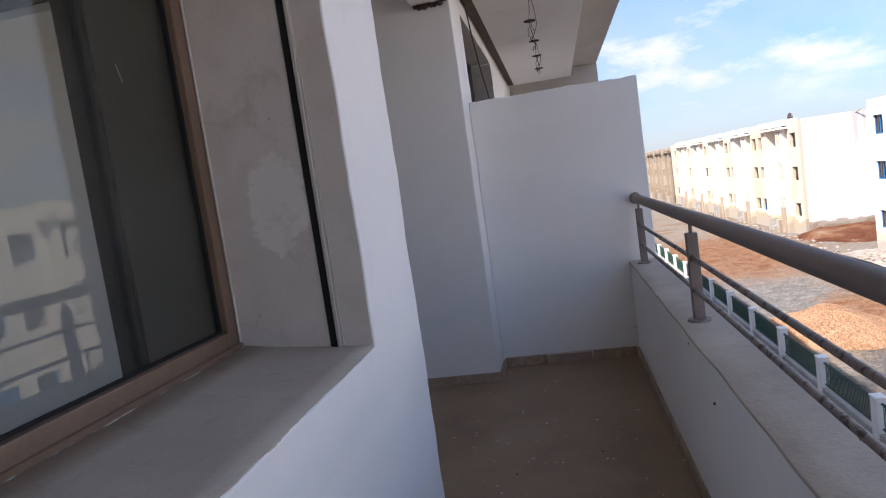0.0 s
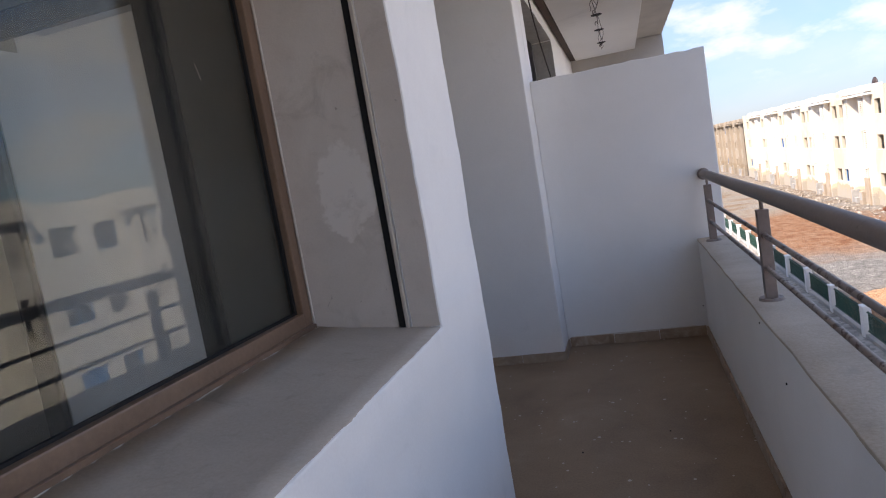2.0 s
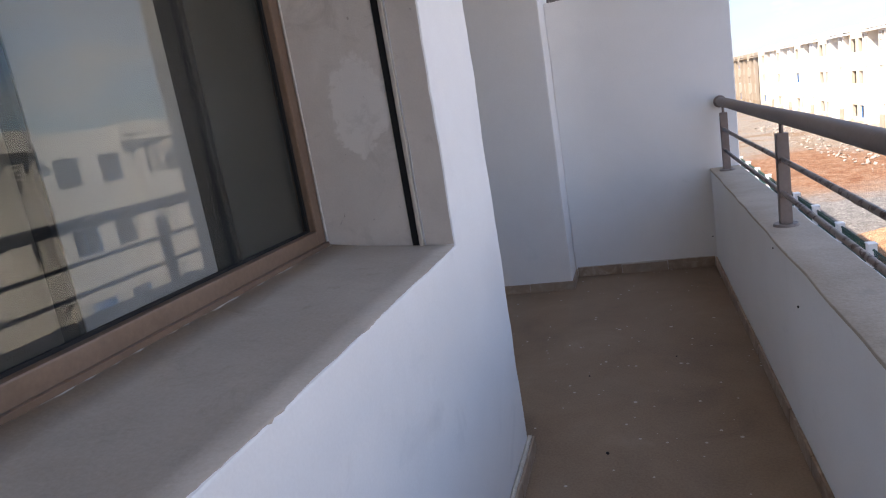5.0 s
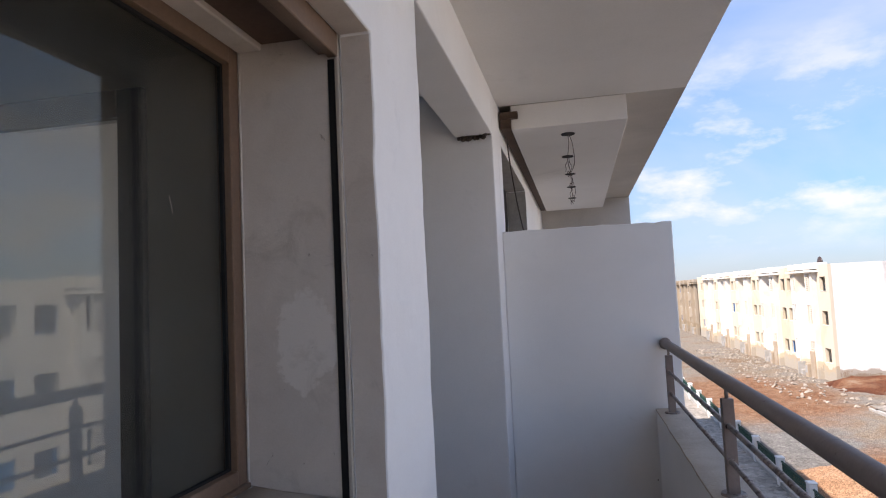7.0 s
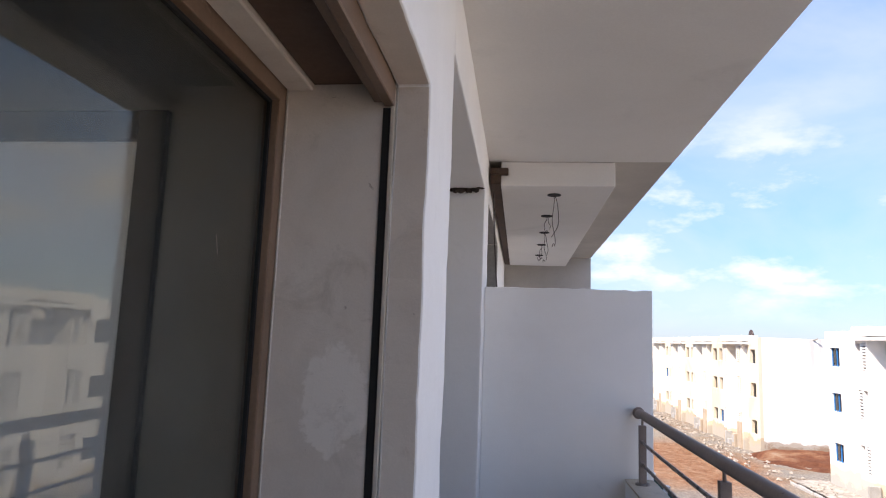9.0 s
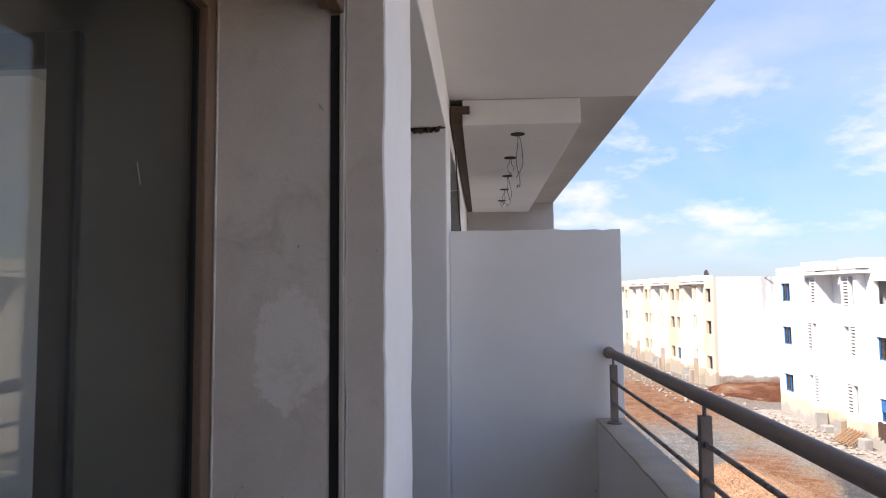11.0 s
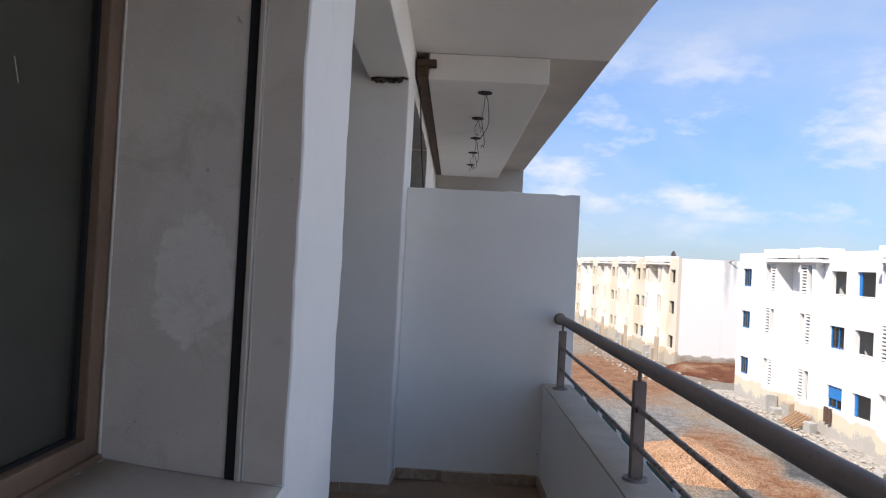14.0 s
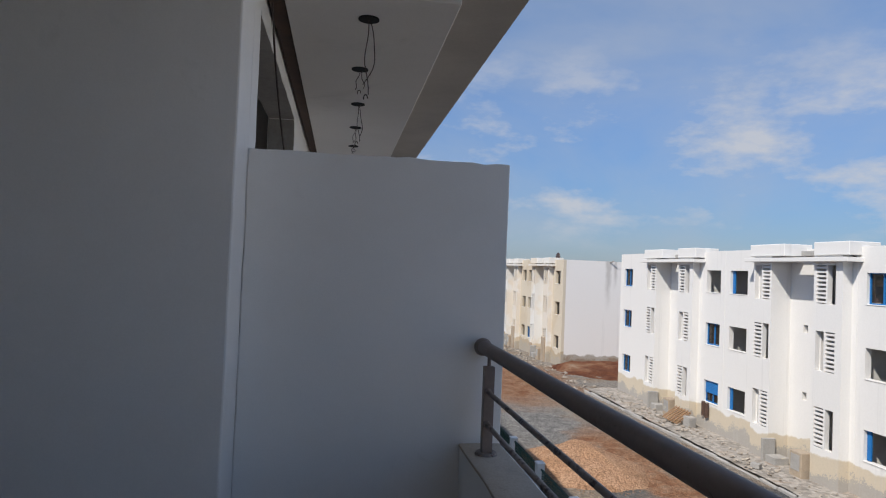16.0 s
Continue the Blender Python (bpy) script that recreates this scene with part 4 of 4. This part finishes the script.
single("rubble", rb, STONE, "pale broken stones and rubble along the pavement", "rubble", "", "stuff")

# woven reed mat frame, cloth and blocks by the opposite wall
mat_t = thing("reed_mat", "brown woven reed panel leaning on rubble", "mat", (17.75, 33.1, GZ + 0.2))
for k in range(9):
    part("reed", tube(bmesh.new(), [(-0.35 + 0.7 * k / 8, -0.75, 0.02 + 0.5 * k / 8), (-0.35 + 0.7 * k / 8, 0.75, 0.05 + 0.5 * k / 8)], 0.035, 6), REEDS, mat_t)
for k in range(6):
    part("crossbar", tube(bmesh.new(), [(-0.4, -0.7 + 0.28 * k, 0.05), (0.4, -0.7 + 0.28 * k, 0.62)], 0.025, 6), REEDS, mat_t)
cloth = bmesh.new()
sheet(cloth, -0.35, 0.35, -0.3, 0.3, 14, 10, lambda x, y: 0.0)
for v in cloth.verts:
    x, y = v.co.x, v.co.y
    v.co = Vector((-0.05 + 0.035 * math.sin(x * 16), x * 0.75, 0.72 * (y + 0.3) / 0.6 + 0.03 * math.sin(x * 9)))
cl = single("hanging_cloth", cloth, RUGMAT, "dark brown cloth hung from a ground-floor window sill", "cloth")
cl.location = (18.53, 31.75, GZ + 0.72)
solid = cl.modifiers.new("thickness", 'SOLIDIFY')
solid.thickness = 0.03
for (x, y, sx, sy, sz, r) in ((17.95, 32.2, 0.42, 0.5, 0.5, 0.1), (17.5, 19.6, 0.30, 0.62, 0.26, 0.2), (17.0, 25.6, 0.3, 0.35, 0.2, 0.6)):
    o = single("concrete_block", boxed(-sx / 2, sx / 2, -sy / 2, sy / 2, 0, sz, 0.03, 2), SLABGREY, "weathered grey concrete block on the pavement", "block", "blocks on the pavement")
    o.matrix_world = pose(x, y, GZ + 0.12, 2, 1, math.degrees(r))

# bank of red earth between the two blocks
bk = bmesh.new()
sheet(bk, 16.8, 27.0, 42.3, 53.0, 34, 36, lambda x, y: GZ - 0.25 + 0.60 * max(0.0, min(1.0, (y - 46.5) / 5.5)) * min(1.0, max(0.0, (x - 17.2) / 1.8)) + 0.18 * noise.noise(Vector((x * 0.9, y * 0.9, 3))) + 0.08 * noise.noise(Vector((x * 2.9, y * 2.9, 5))))
structure("ground_bank", bk, REDEARTH, "bank of red-brown earth between the blocks", True)

# ---------- green garden fence on the street's near side ----------
fence = thing("garden_fence", "green wire fence panels between white posts on a low wall", "fence", (7.35, 0, GZ))
post_me = finish(box(bmesh.new(), -0.13, 0.13, -0.15, 0.15, 0.0, 1.06, 0.025, 2), "fence_post", POSTWHITE)
cap_me = finish(box(bmesh.new(), -0.15, 0.15, -0.17, 0.17, 1.06, 1.12, 0.02, 1), "post_cap", POSTWHITE)
pitch = 3.33
wire_bm = bmesh.new()
box(wire_bm, -0.018, 0.018, 0.15, pitch - 0.15, 0.92, 0.96)
box(wire_bm, -0.018, 0.018, 0.15, pitch - 0.15, 0.30, 0.34)
k = 0.19
while k < pitch - 0.17:
    box(wire_bm, -0.009, 0.009, k, k + 0.018, 0.28, 1.0)
    k += 0.085
wire_me = finish(wire_bm, "fence_panel", FENCEGREEN)
wall_me = finish(box(bmesh.new(), -0.10, 0.10, 0.15, pitch - 0.15, -0.1, 0.22, 0.012), "low_wall", SLABGREY)
for k in range(-2, 20):
    for nm, me in (("fence_post", post_me), ("post_cap", cap_me), ("fence_panel", wire_me), ("low_wall", wall_me)):
        o = new(nm, me)
        o.parent = fence
        y = 3.23 + pitch * k
        o.location = (0, y, ground_z(7.35, y) - GZ)


nearstrip = bmesh.new()
sheet(nearstrip, 5.9, 7.24, -10, 70, 5, 120, lambda x, y: ground_z(x, y) + 0.09)
structure("pavement_near", nearstrip, PALEGROUND, "pale cement strip behind the garden fence", True)


# ---------- apartment blocks across the street ----------
FLOORS = ((2.09, 1.09, 2.34, 1.44), (-0.52, 1.07, -0.12, 1.48), (-3.35, 1.06, -2.95, 1.48))   # window top, height, screen top, height
PERIOD = 9.98


def frame_of(w, h, leaf):
    """A blue window: outer frame and mullion."""
    bm = bmesh.new()
    t = 0.04
    box(bm, -0.03, 0.03, 0, t, 0, h)
    box(bm, -0.03, 0.03, w - t, w, 0, h)
    box(bm, -0.03, 0.03, t, w - t, 0, t)
    box(bm, -0.03, 0.03, t, w - t, h - t, h)
    if leaf:
        box(bm, -0.025, 0.035, w * leaf - 0.03, w * leaf + 0.03, t, h - t)
    return bm


GLASSFAR = glass_material("dark_far_glass", 0.05, (0.35, 0.26, 0.27))


GB = -5.86          # level of the blocks' feet before their own offset


def block(name, label, y_hi, modules, y_lo, x_wall, dz, wall_mat, seed, detail, bay_mat=None):
    """A three-storey block: window bays, pairs of stair towers with louvre screens, a recess between them, canopies and roof boxes."""
    rng = random.Random(seed)
    house = thing(name, label, "building", (x_wall, y_hi, GB + dz))
    z0, z_roof = GB + dz - 0.25, 3.03 + dz
    xt, xr = x_wall - 0.40, x_wall + 0.75
    floors = [(a + dz, b, c + dz, d) for a, b, c, d in FLOORS]
    edges = [y_hi]
    for m in modules:
        edges += [m + 17.78, m + 16.6, m + 14.16, m + 12.74]
    edges.append(y_lo)
    # bays: main wall stretches between the tower pairs
    bays = [(edges[0], edges[1])] + [(edges[4 * i], edges[4 * i + 1]) for i in range(1, len(modules))] + [(edges[-2], edges[-1])]
    starts = [modules[0] + PERIOD, *modules, modules[-1] - PERIOD]
    win_y = [(m + 22.08, m + 20.87) for m in starts] + [(m + 20.10, m + 18.78) for m in starts]
    if y_hi - modules[0] - 17.78 < 6:
        win_y = [w for w in win_y if w[0] < modules[0] + 19] + [(y_hi - 0.55, y_hi - 1.72)]
    seen_w = []
    for hi, lo in bays:
        holes = []
        for a, b in win_y:
            if lo + 0.2 < b and a < hi - 0.2:
                for top, h, _, _ in floors:
                    holes.append((b, a, top - h, top))
                    seen_w.append((b, a, top - h, top))
        bm = bmesh.new()
        pierced(bm, x_wall, x_wall + 0.24, sorted({lo, hi, *[q for o in holes for q in o[:2]]}), sorted({z0, z_roof, *[q for o in holes for q in o[2:]]}), holes)
        part("wall", local(bm, house), bay_mat or wall_mat, house)
        groove = bmesh.new()
        for (b, a, zl, zt) in holes[::3]:
            mid = a + 0.42 if a + 0.42 < hi - 0.1 else b - 0.3
            box(groove, x_wall - 0.012, x_wall + 0.01, mid - 0.02, mid + 0.02, z0 + 1.2, z_roof - 0.02)
        part("wall_rib", local(groove, house), bay_mat or wall_mat, house)
    for m in modules:
        for ti, (hi, lo) in enumerate(((m + 17.78, m + 16.6), (m + 14.16, m + 12.74))):
            c = hi - 0.10 if ti == 0 else hi - 0.14
            holes, screens = [], []
            for fi, (_, _, top, h) in enumerate(floors):
                left_slit = (fi % 2 == 0) == (ti == 0)
                y1, y2, y3, y4 = c, c - 0.42, c - 0.50, c - 0.96
                slit, scr = ((y2, y1), (y4, y3)) if left_slit else ((y4, y4 + 0.40), (y1 - 0.48, y1))
                holes.append((*slit, top - h, top))
                holes.append((*scr, top - h, top))
                screens.append((*scr, top - h, top))
            bm = bmesh.new()
            pierced(bm, xt, xt + 0.2, sorted({lo, hi, *[round(q, 4) for o in holes for q in o[:2]]}), sorted({z0, z_roof, *[q for o in holes for q in o[2:]]}), holes)
            part("tower_wall", local(bm, house), wall_mat, house)
            side = bmesh.new()
            box(side, xt + 0.2, xr, lo, lo + 0.18, z0, z_roof)
            box(side, xt + 0.2, xr, hi - 0.18, hi, z0, z_roof)
            part("tower_side", local(side, house), wall_mat, house)
            for a, b, zl, zt in screens:
                sb = bmesh.new()
                n = 9
                for q in range(n):
                    zc = zl + (zt - zl) * (q + 0.5) / n
                    box(sb, xt + 0.02, xt + 0.14, a, b, zc - 0.045, zc + 0.03)
                part("louvre_screen", local(sb, house), wall_mat, house)
            if ti == 0:
                part("foot_wall", local(boxed(xt - 0.30, xt + 0.30, lo - 0.10, lo + 0.03, z0, GB + dz + 1.05, 0.02), house), SLABGREY, house, "grey cement stub wall at the tower's foot")
                part("foot_step", local(boxed(xt - 0.18, xt + 0.45, lo - 0.72, lo - 0.105, z0, GB + dz + 0.42, 0.02), house), SLABGREY, house, "grey cement step at the tower's foot")
            rbx = bmesh.new()
            if ti == 0:
                box(rbx, xt - 0.12, xr, lo - 0.90, hi + 0.12, z_roof - 0.32, z_roof + 0.17, 0.02)
            else:
                box(rbx, xt - 0.12, xr, lo - 0.42, hi - 0.10, z_roof - 0.32, z_roof + 0.17, 0.02)
            part("roof_box", local(rbx, house), wall_mat, house)
        cb = boxed(xt - 0.26, x_wall + 0.02, m + 12.25, m + 18.12, z_roof - 0.56, z_roof - 0.40, 0.01)
        part("canopy", local(cb, house), wall_mat, house)
        # recess wall with its small openings, and the low meter cupboard before it
        holes = [(m + 15.55, m + 15.8, t - 0.32, t) for t in (-0.05 + dz, -2.75 + dz)]
        bm = bmesh.new()
        pierced(bm, xr - 0.25, xr, sorted({m + 14.16, m + 16.6, holes[0][0], holes[0][1]}), sorted({z0, z_roof, *[q for o in holes for q in o[2:]]}), holes)
        part("recess_wall", local(bm, house), wall_mat, house)
        part("recess_rib", local(boxed(xr - 0.5, xr - 0.25, m + 14.18, m + 14.75, z0, z_roof - 0.57), house), wall_mat, house)
        part("meter_cupboard", local(boxed(xt - 0.25, xt + 0.25, m + 14.3, m + 14.95, z0, GB + dz + 1.05, 0.02), house), PIER, house, "ochre rendered meter cupboard")
        part("cupboard_door", local(boxed(xt - 0.265, xt - 0.252, m + 14.38, m + 14.87, GB + dz + 0.35, GB + dz + 0.95), house), SLABGREY, house, "grey cupboard door")
    # windows
    for i, (b, a, zl, zt) in enumerate(seen_w):
        w, h = a - b, zt - zl
        fi = i % 3
        style = rng.random()
        empty_w = style < 0.35
        shut = 0.0
        if detail:
            key = (round(b), fi)
            blue = {(40, 0), (40, 1), (40, 2), (31, 1), (31, 2), (29, 0), (29, 2), (21, 0), (21, 2), (19, 1), (19, 2)}
            known = 18 < b < 41
            empty_w = key not in blue if known else style < 0.5
            shut = {(19, 2): 1.0, (31, 2): 0.6}.get(key, 0.0)
        else:
            empty_w = style < 0.78
        half = detail and (round(b), fi) in {(21, 2), (29, 2), (29, 0)}
        wob = part("window", local(boxed(x_wall - 0.022, x_wall + 0.18, b - 0.03, a + 0.03, zl - 0.035, zl - 0.002, 0.006), house), FARWHITE, house, "window with a white cement sill")
        if half:
            part("window_frame", local(boxed(x_wall + 0.12, x_wall + 0.18, a - 0.20, a - 0.02, zl + 0.02, zt - 0.02, 0.006), house), BLUE, wob, "blue painted sash pushed aside")
        elif not empty_w:
            fb2 = frame_of(w, h, 0.5 if style < 0.8 else 0.62)
            bmesh.ops.translate(fb2, vec=(x_wall + 0.15, b, zl), verts=fb2.verts)
            part("window_frame", local(fb2, house), BLUE, wob, "blue painted frame")
            gb2 = boxed(x_wall + 0.165, x_wall + 0.172, b + 0.06, a - 0.06, zl + 0.06, zt - 0.06)
            g = part("pane", local(gb2, house), GLASSFAR, wob)
            g.visible_shadow = False
        if shut:
            sh = bmesh.new()
            nsl = int(14 * shut) * 2
            rows = [[sh.verts.new((x_wall + 0.08 + (0.012 if q % 2 else 0.0) + dx, yy, zt - 0.5 * h * q / 14)) for dx in (0.0, 0.02) for yy in (b + 0.02, a - 0.02)] for q in range(nsl + 1)]
            for ra, rb in zip(rows, rows[1:]):
                for p, q in ((0, 1), (1, 3), (3, 2), (2, 0)):
                    sh.faces.new((ra[p], ra[q], rb[q], rb[p]))
            for ra in (rows[0], rows[-1]):
                sh.faces.new((ra[0], ra[1], ra[3], ra[2]))
            part("shutter", local(sh, house), BLUE, wob, "blue roller shutter drawn down")
    # shell, floors and roof
    inner = bmesh.new()
    box(inner, x_wall + 2.6, x_wall + 2.7, y_lo + 0.25, y_hi - 0.25, z0, z_roof - 0.3)
    part("inner_wall", local(inner, house), ROOMFAR, house)
    for hi, lo in bays:
        for zt in (GB + dz + 0.55, floors[1][0] - 2.0, floors[0][0] - 2.0):
            part("floor_slab", local(boxed(x_wall + 0.241, x_wall + 2.6, lo + 0.02, hi - 0.02, zt - 0.2, zt), house), ROOMFAR, house)
    for m in modules:
        for yc in (m + 18.42, m + 22.4, m + 20.5, m + 12.4):
            if y_lo + 0.4 < yc < y_hi - 0.4:
                part("cross_wall", local(boxed(x_wall + 0.242, x_wall + 2.6, yc - 0.06, yc + 0.06, z0, z_roof - 0.3), house), ROOMFAR, house)
    part("roof", local(boxed(x_wall + 0.241, x_wall + 11, y_lo + 0.25, y_hi - 0.25, z_roof - 0.3, z_roof - 0.1), house), SLABGREY, house)
    part("end_wall", local(boxed(x_wall + 0.241, x_wall + 11, y_lo, y_lo + 0.24, z0, z_roof), house), FARWHITE if detail else (PEELFAR_SIDE if seed == 11 else wall_mat), house)
    part("end_wall", local(boxed(x_wall + 0.241, x_wall + 11, y_hi - 0.24, y_hi, z0, z_roof), house), FARWHITE, house)
    part("back_wall", local(boxed(x_wall + 10.8, x_wall + 11.0, y_lo + 0.241, y_hi - 0.241, z0, z_roof - 0.31), house), FARWHITE, house)
    return house


PEELFAR_SIDE = peeling_wall("grey_white_gable_render", (0.76, 0.74, 0.72), (0.40, 0.36, 0.31), (0.30, 0.22, 0.16), -5.3, -5.6, None, 1.2, ((22.5, 0.32, -1.6), (23.1, 0.22, 0.2), (25.4, 0.25, 0.6)))
block("apartment_block", "white three-storey apartment block with blue windows, plaster peeling at its foot", 42.1, [19.96, 9.98, 0.0, -9.98, -19.96, -29.94], -24.0, 18.6, -0.16, PEEL, 3, True)
block("apartment_block", "cream three-storey apartment block with patchy render and small windows", 108.0, [82.92, 72.94, 62.96, 52.98, 43.0], 53.2, 18.6, -0.42, PEELFAR, 11, False, CREAMBAY)
block("apartment_block", "bare ochre three-storey apartment block far down the street", 162.0, [140.0, 130.0, 120.0, 110.0, 100.0], 113.0, 19.3, -0.85, OCHREFAR, 17, False)

# bare columns before the cream block, and roof clutter on it
for m in (43.0, 52.98, 62.96, 72.94, 82.92):
    for y, w, h in ((m + 13.5, 0.85, 2.15), (m + 17.15, 0.5, 1.25)):
        if y > 53.6:
            o = single("rendered_pier", boxed(-0.10, 0.10, -w / 2, w / 2, -0.3, h, 0.03), PIER, "ochre rendered pier at the foot of the block", "pier", "piers before the block")
            o.location = (18.16, y, GB - 0.42)
dish = thing("satellite_dish", "dark round dish on the roof edge", "dish", (19.4, 57.0, 2.75))
db = bmesh.new()
bmesh.ops.create_uvsphere(db, u_segments=16, v_segments=8, radius=0.55)
for v in db.verts:
    v.co.x *= 0.25
part("reflector", db, CABLE, dish)
part("mast", cyl(bmesh.new(), (0.1, 0, -0.4), (0.1, 0, 0.1), 0.04, 8), CABLE, dish)
for x, s in ((22.6, 1), (25.4, -1)):
    sb = bmesh.new()
    cyl(sb, (0, 0.05, -0.05), (0.22 * s, -0.35, 0.10), 0.045, 10)
    o = single("rain_spout", sb, SLABGREY, "grey rain spout sticking out of the gable top", "spout", "rain spouts")
    o.location = (x, 53.2, 2.55)

# ---------- skirting tiles, debris (last: many small pieces) ----------
skirt = tagged(new("baseboard"), "beige stone skirting tiles along the balcony walls", "baseboard", "", "structure")


def skirting(ax, ay, bx, by, h, seed):
    """Tiles 0.33 m long from a to b along the foot of a wall, each a little out of line."""
    a, b = Vector((ax, ay, 0)), Vector((bx, by, 0))
    n = max(1, round((b - a).length / 0.33))
    step = (b - a).length / n
    me = finish(box(bmesh.new(), 0.0015, step - 0.0015, -0.006, 0.006, 0.0, h, 0.002), "skirting_tile", TILEV)
    rngs = random.Random(seed)
    for i in range(n):
        o = new("skirting_tile", me)
        o.parent = skirt
        p = a + (b - a) * i / n
        o.location = (p.x, p.y, rngs.uniform(-0.004, 0.003))
        o.rotation_euler = (0, 0, math.atan2(b.y - a.y, b.x - a.x) + rngs.uniform(-0.006, 0.006))


def tile_material():
    m, nt, bsdf, out = nodes_of("beige_veined_tile")
    p = place(nt)
    info = nt.nodes.new("ShaderNodeObjectInfo")
    n1 = noise_node(nt, p, 9, 7, 0.65, 1.2)
    col = ramp(nt, n1, [(0.35, (0.25, 0.17, 0.11)), (0.55, (0.37, 0.27, 0.19)), (0.7, (0.52, 0.43, 0.34))])
    col = mixc(nt, math_node(nt, 'MULTIPLY', info.outputs["Random"], 0.6), col, (0.42, 0.33, 0.25))
    nt.links.new(col, bsdf.inputs["Base Color"])
    bsdf.inputs["Roughness"].default_value = 0.55
    bump(nt, bsdf, n1, 0.3, 0.001)
    return m


TILEV = tile_material()
skirting(X_IN - 0.007, Y_BACK, X_IN - 0.007, PART_Y - 0.014, 0.07, 1)
skirting(0.016, PART_Y - 0.007, X_IN - 0.014, PART_Y - 0.007, 0.072, 2)
skirting(-1.6, STUB_Y - 0.007, 0.014, STUB_Y - 0.007, 0.066, 3)
skirting(0.007, STUB_Y, 0.007, PART_Y - 0.014, 0.068, 4)
skirting(0.024, Y_BACK, 0.024, PIER_FAR + 0.012, 0.066, 5)
skirting(0.0, PIER_FAR + 0.007, -0.9, PIER_FAR + 0.007, 0.07, 6)


def mortar_bed(pts, radius):
    bm = bmesh.new()
    tube(bm, [(x + 0.0025 * noise.noise(Vector((x * 30, y * 30, 1))), y + 0.0025 * noise.noise(Vector((x * 30, y * 30, 5))), z + 0.004 * noise.noise(Vector((x * 22, y * 22, 3)))) for x, y, z in pts], radius, 6)
    part("mortar", bm, SEALANT, skirt, "ragged pale mortar along the skirting")


backing = bmesh.new()
box(backing, 0.0005, 0.018, Y_BACK, PIER_FAR + 0.010, 0.001, 0.068, 0.003)
part("mortar", backing, SEALANT, skirt, "pale mortar bed behind the skirting")
mortar_bed([(0.012, Y_BACK + 0.03 * k, 0.068) for k in range(int((PIER_FAR - Y_BACK) / 0.03))], 0.0085)
mortar_bed([(0.03 + 0.03 * k, PART_Y - 0.004, 0.074) for k in range(31)], 0.0055)


rng = random.Random(12)
for k, (x, y) in enumerate(((0.31, 2.49), (0.40, 2.2), (0.62, 3.4), (0.2, 3.2))):
    pbm = bmesh.new()
    bmesh.ops.create_icosphere(pbm, subdivisions=2, radius=0.007 if k == 0 else 0.004)
    for v in pbm.verts:
        v.co *= 1 + 0.4 * noise.noise(v.co * 150 + Vector((k * 3, 0, 0)))
        v.co.z *= 0.7
    o = single("pebble", pbm, BLACK, "small dark pebble lying on the balcony floor", "pebble", "pebbles on the floor")
    o.location = (x, y, 0.004)

PLUGS = ((0.980, 4.998, 0.218, 90, 0), (0.998, 2.885, 0.66, 0, 90), (0.998, 2.50, 0.55, 0, 90))
for x, y, z, rx, ry in PLUGS:
    o = single("wall_plug", cyl(bmesh.new(), (0, 0, -0.002), (0, 0, 0.002), 0.004, 10), BLACK, "small dark plug hole in the white plaster", "plug", "plug holes in the plaster")
    o.matrix_world = pose(x, y, z, rx, ry, 0)
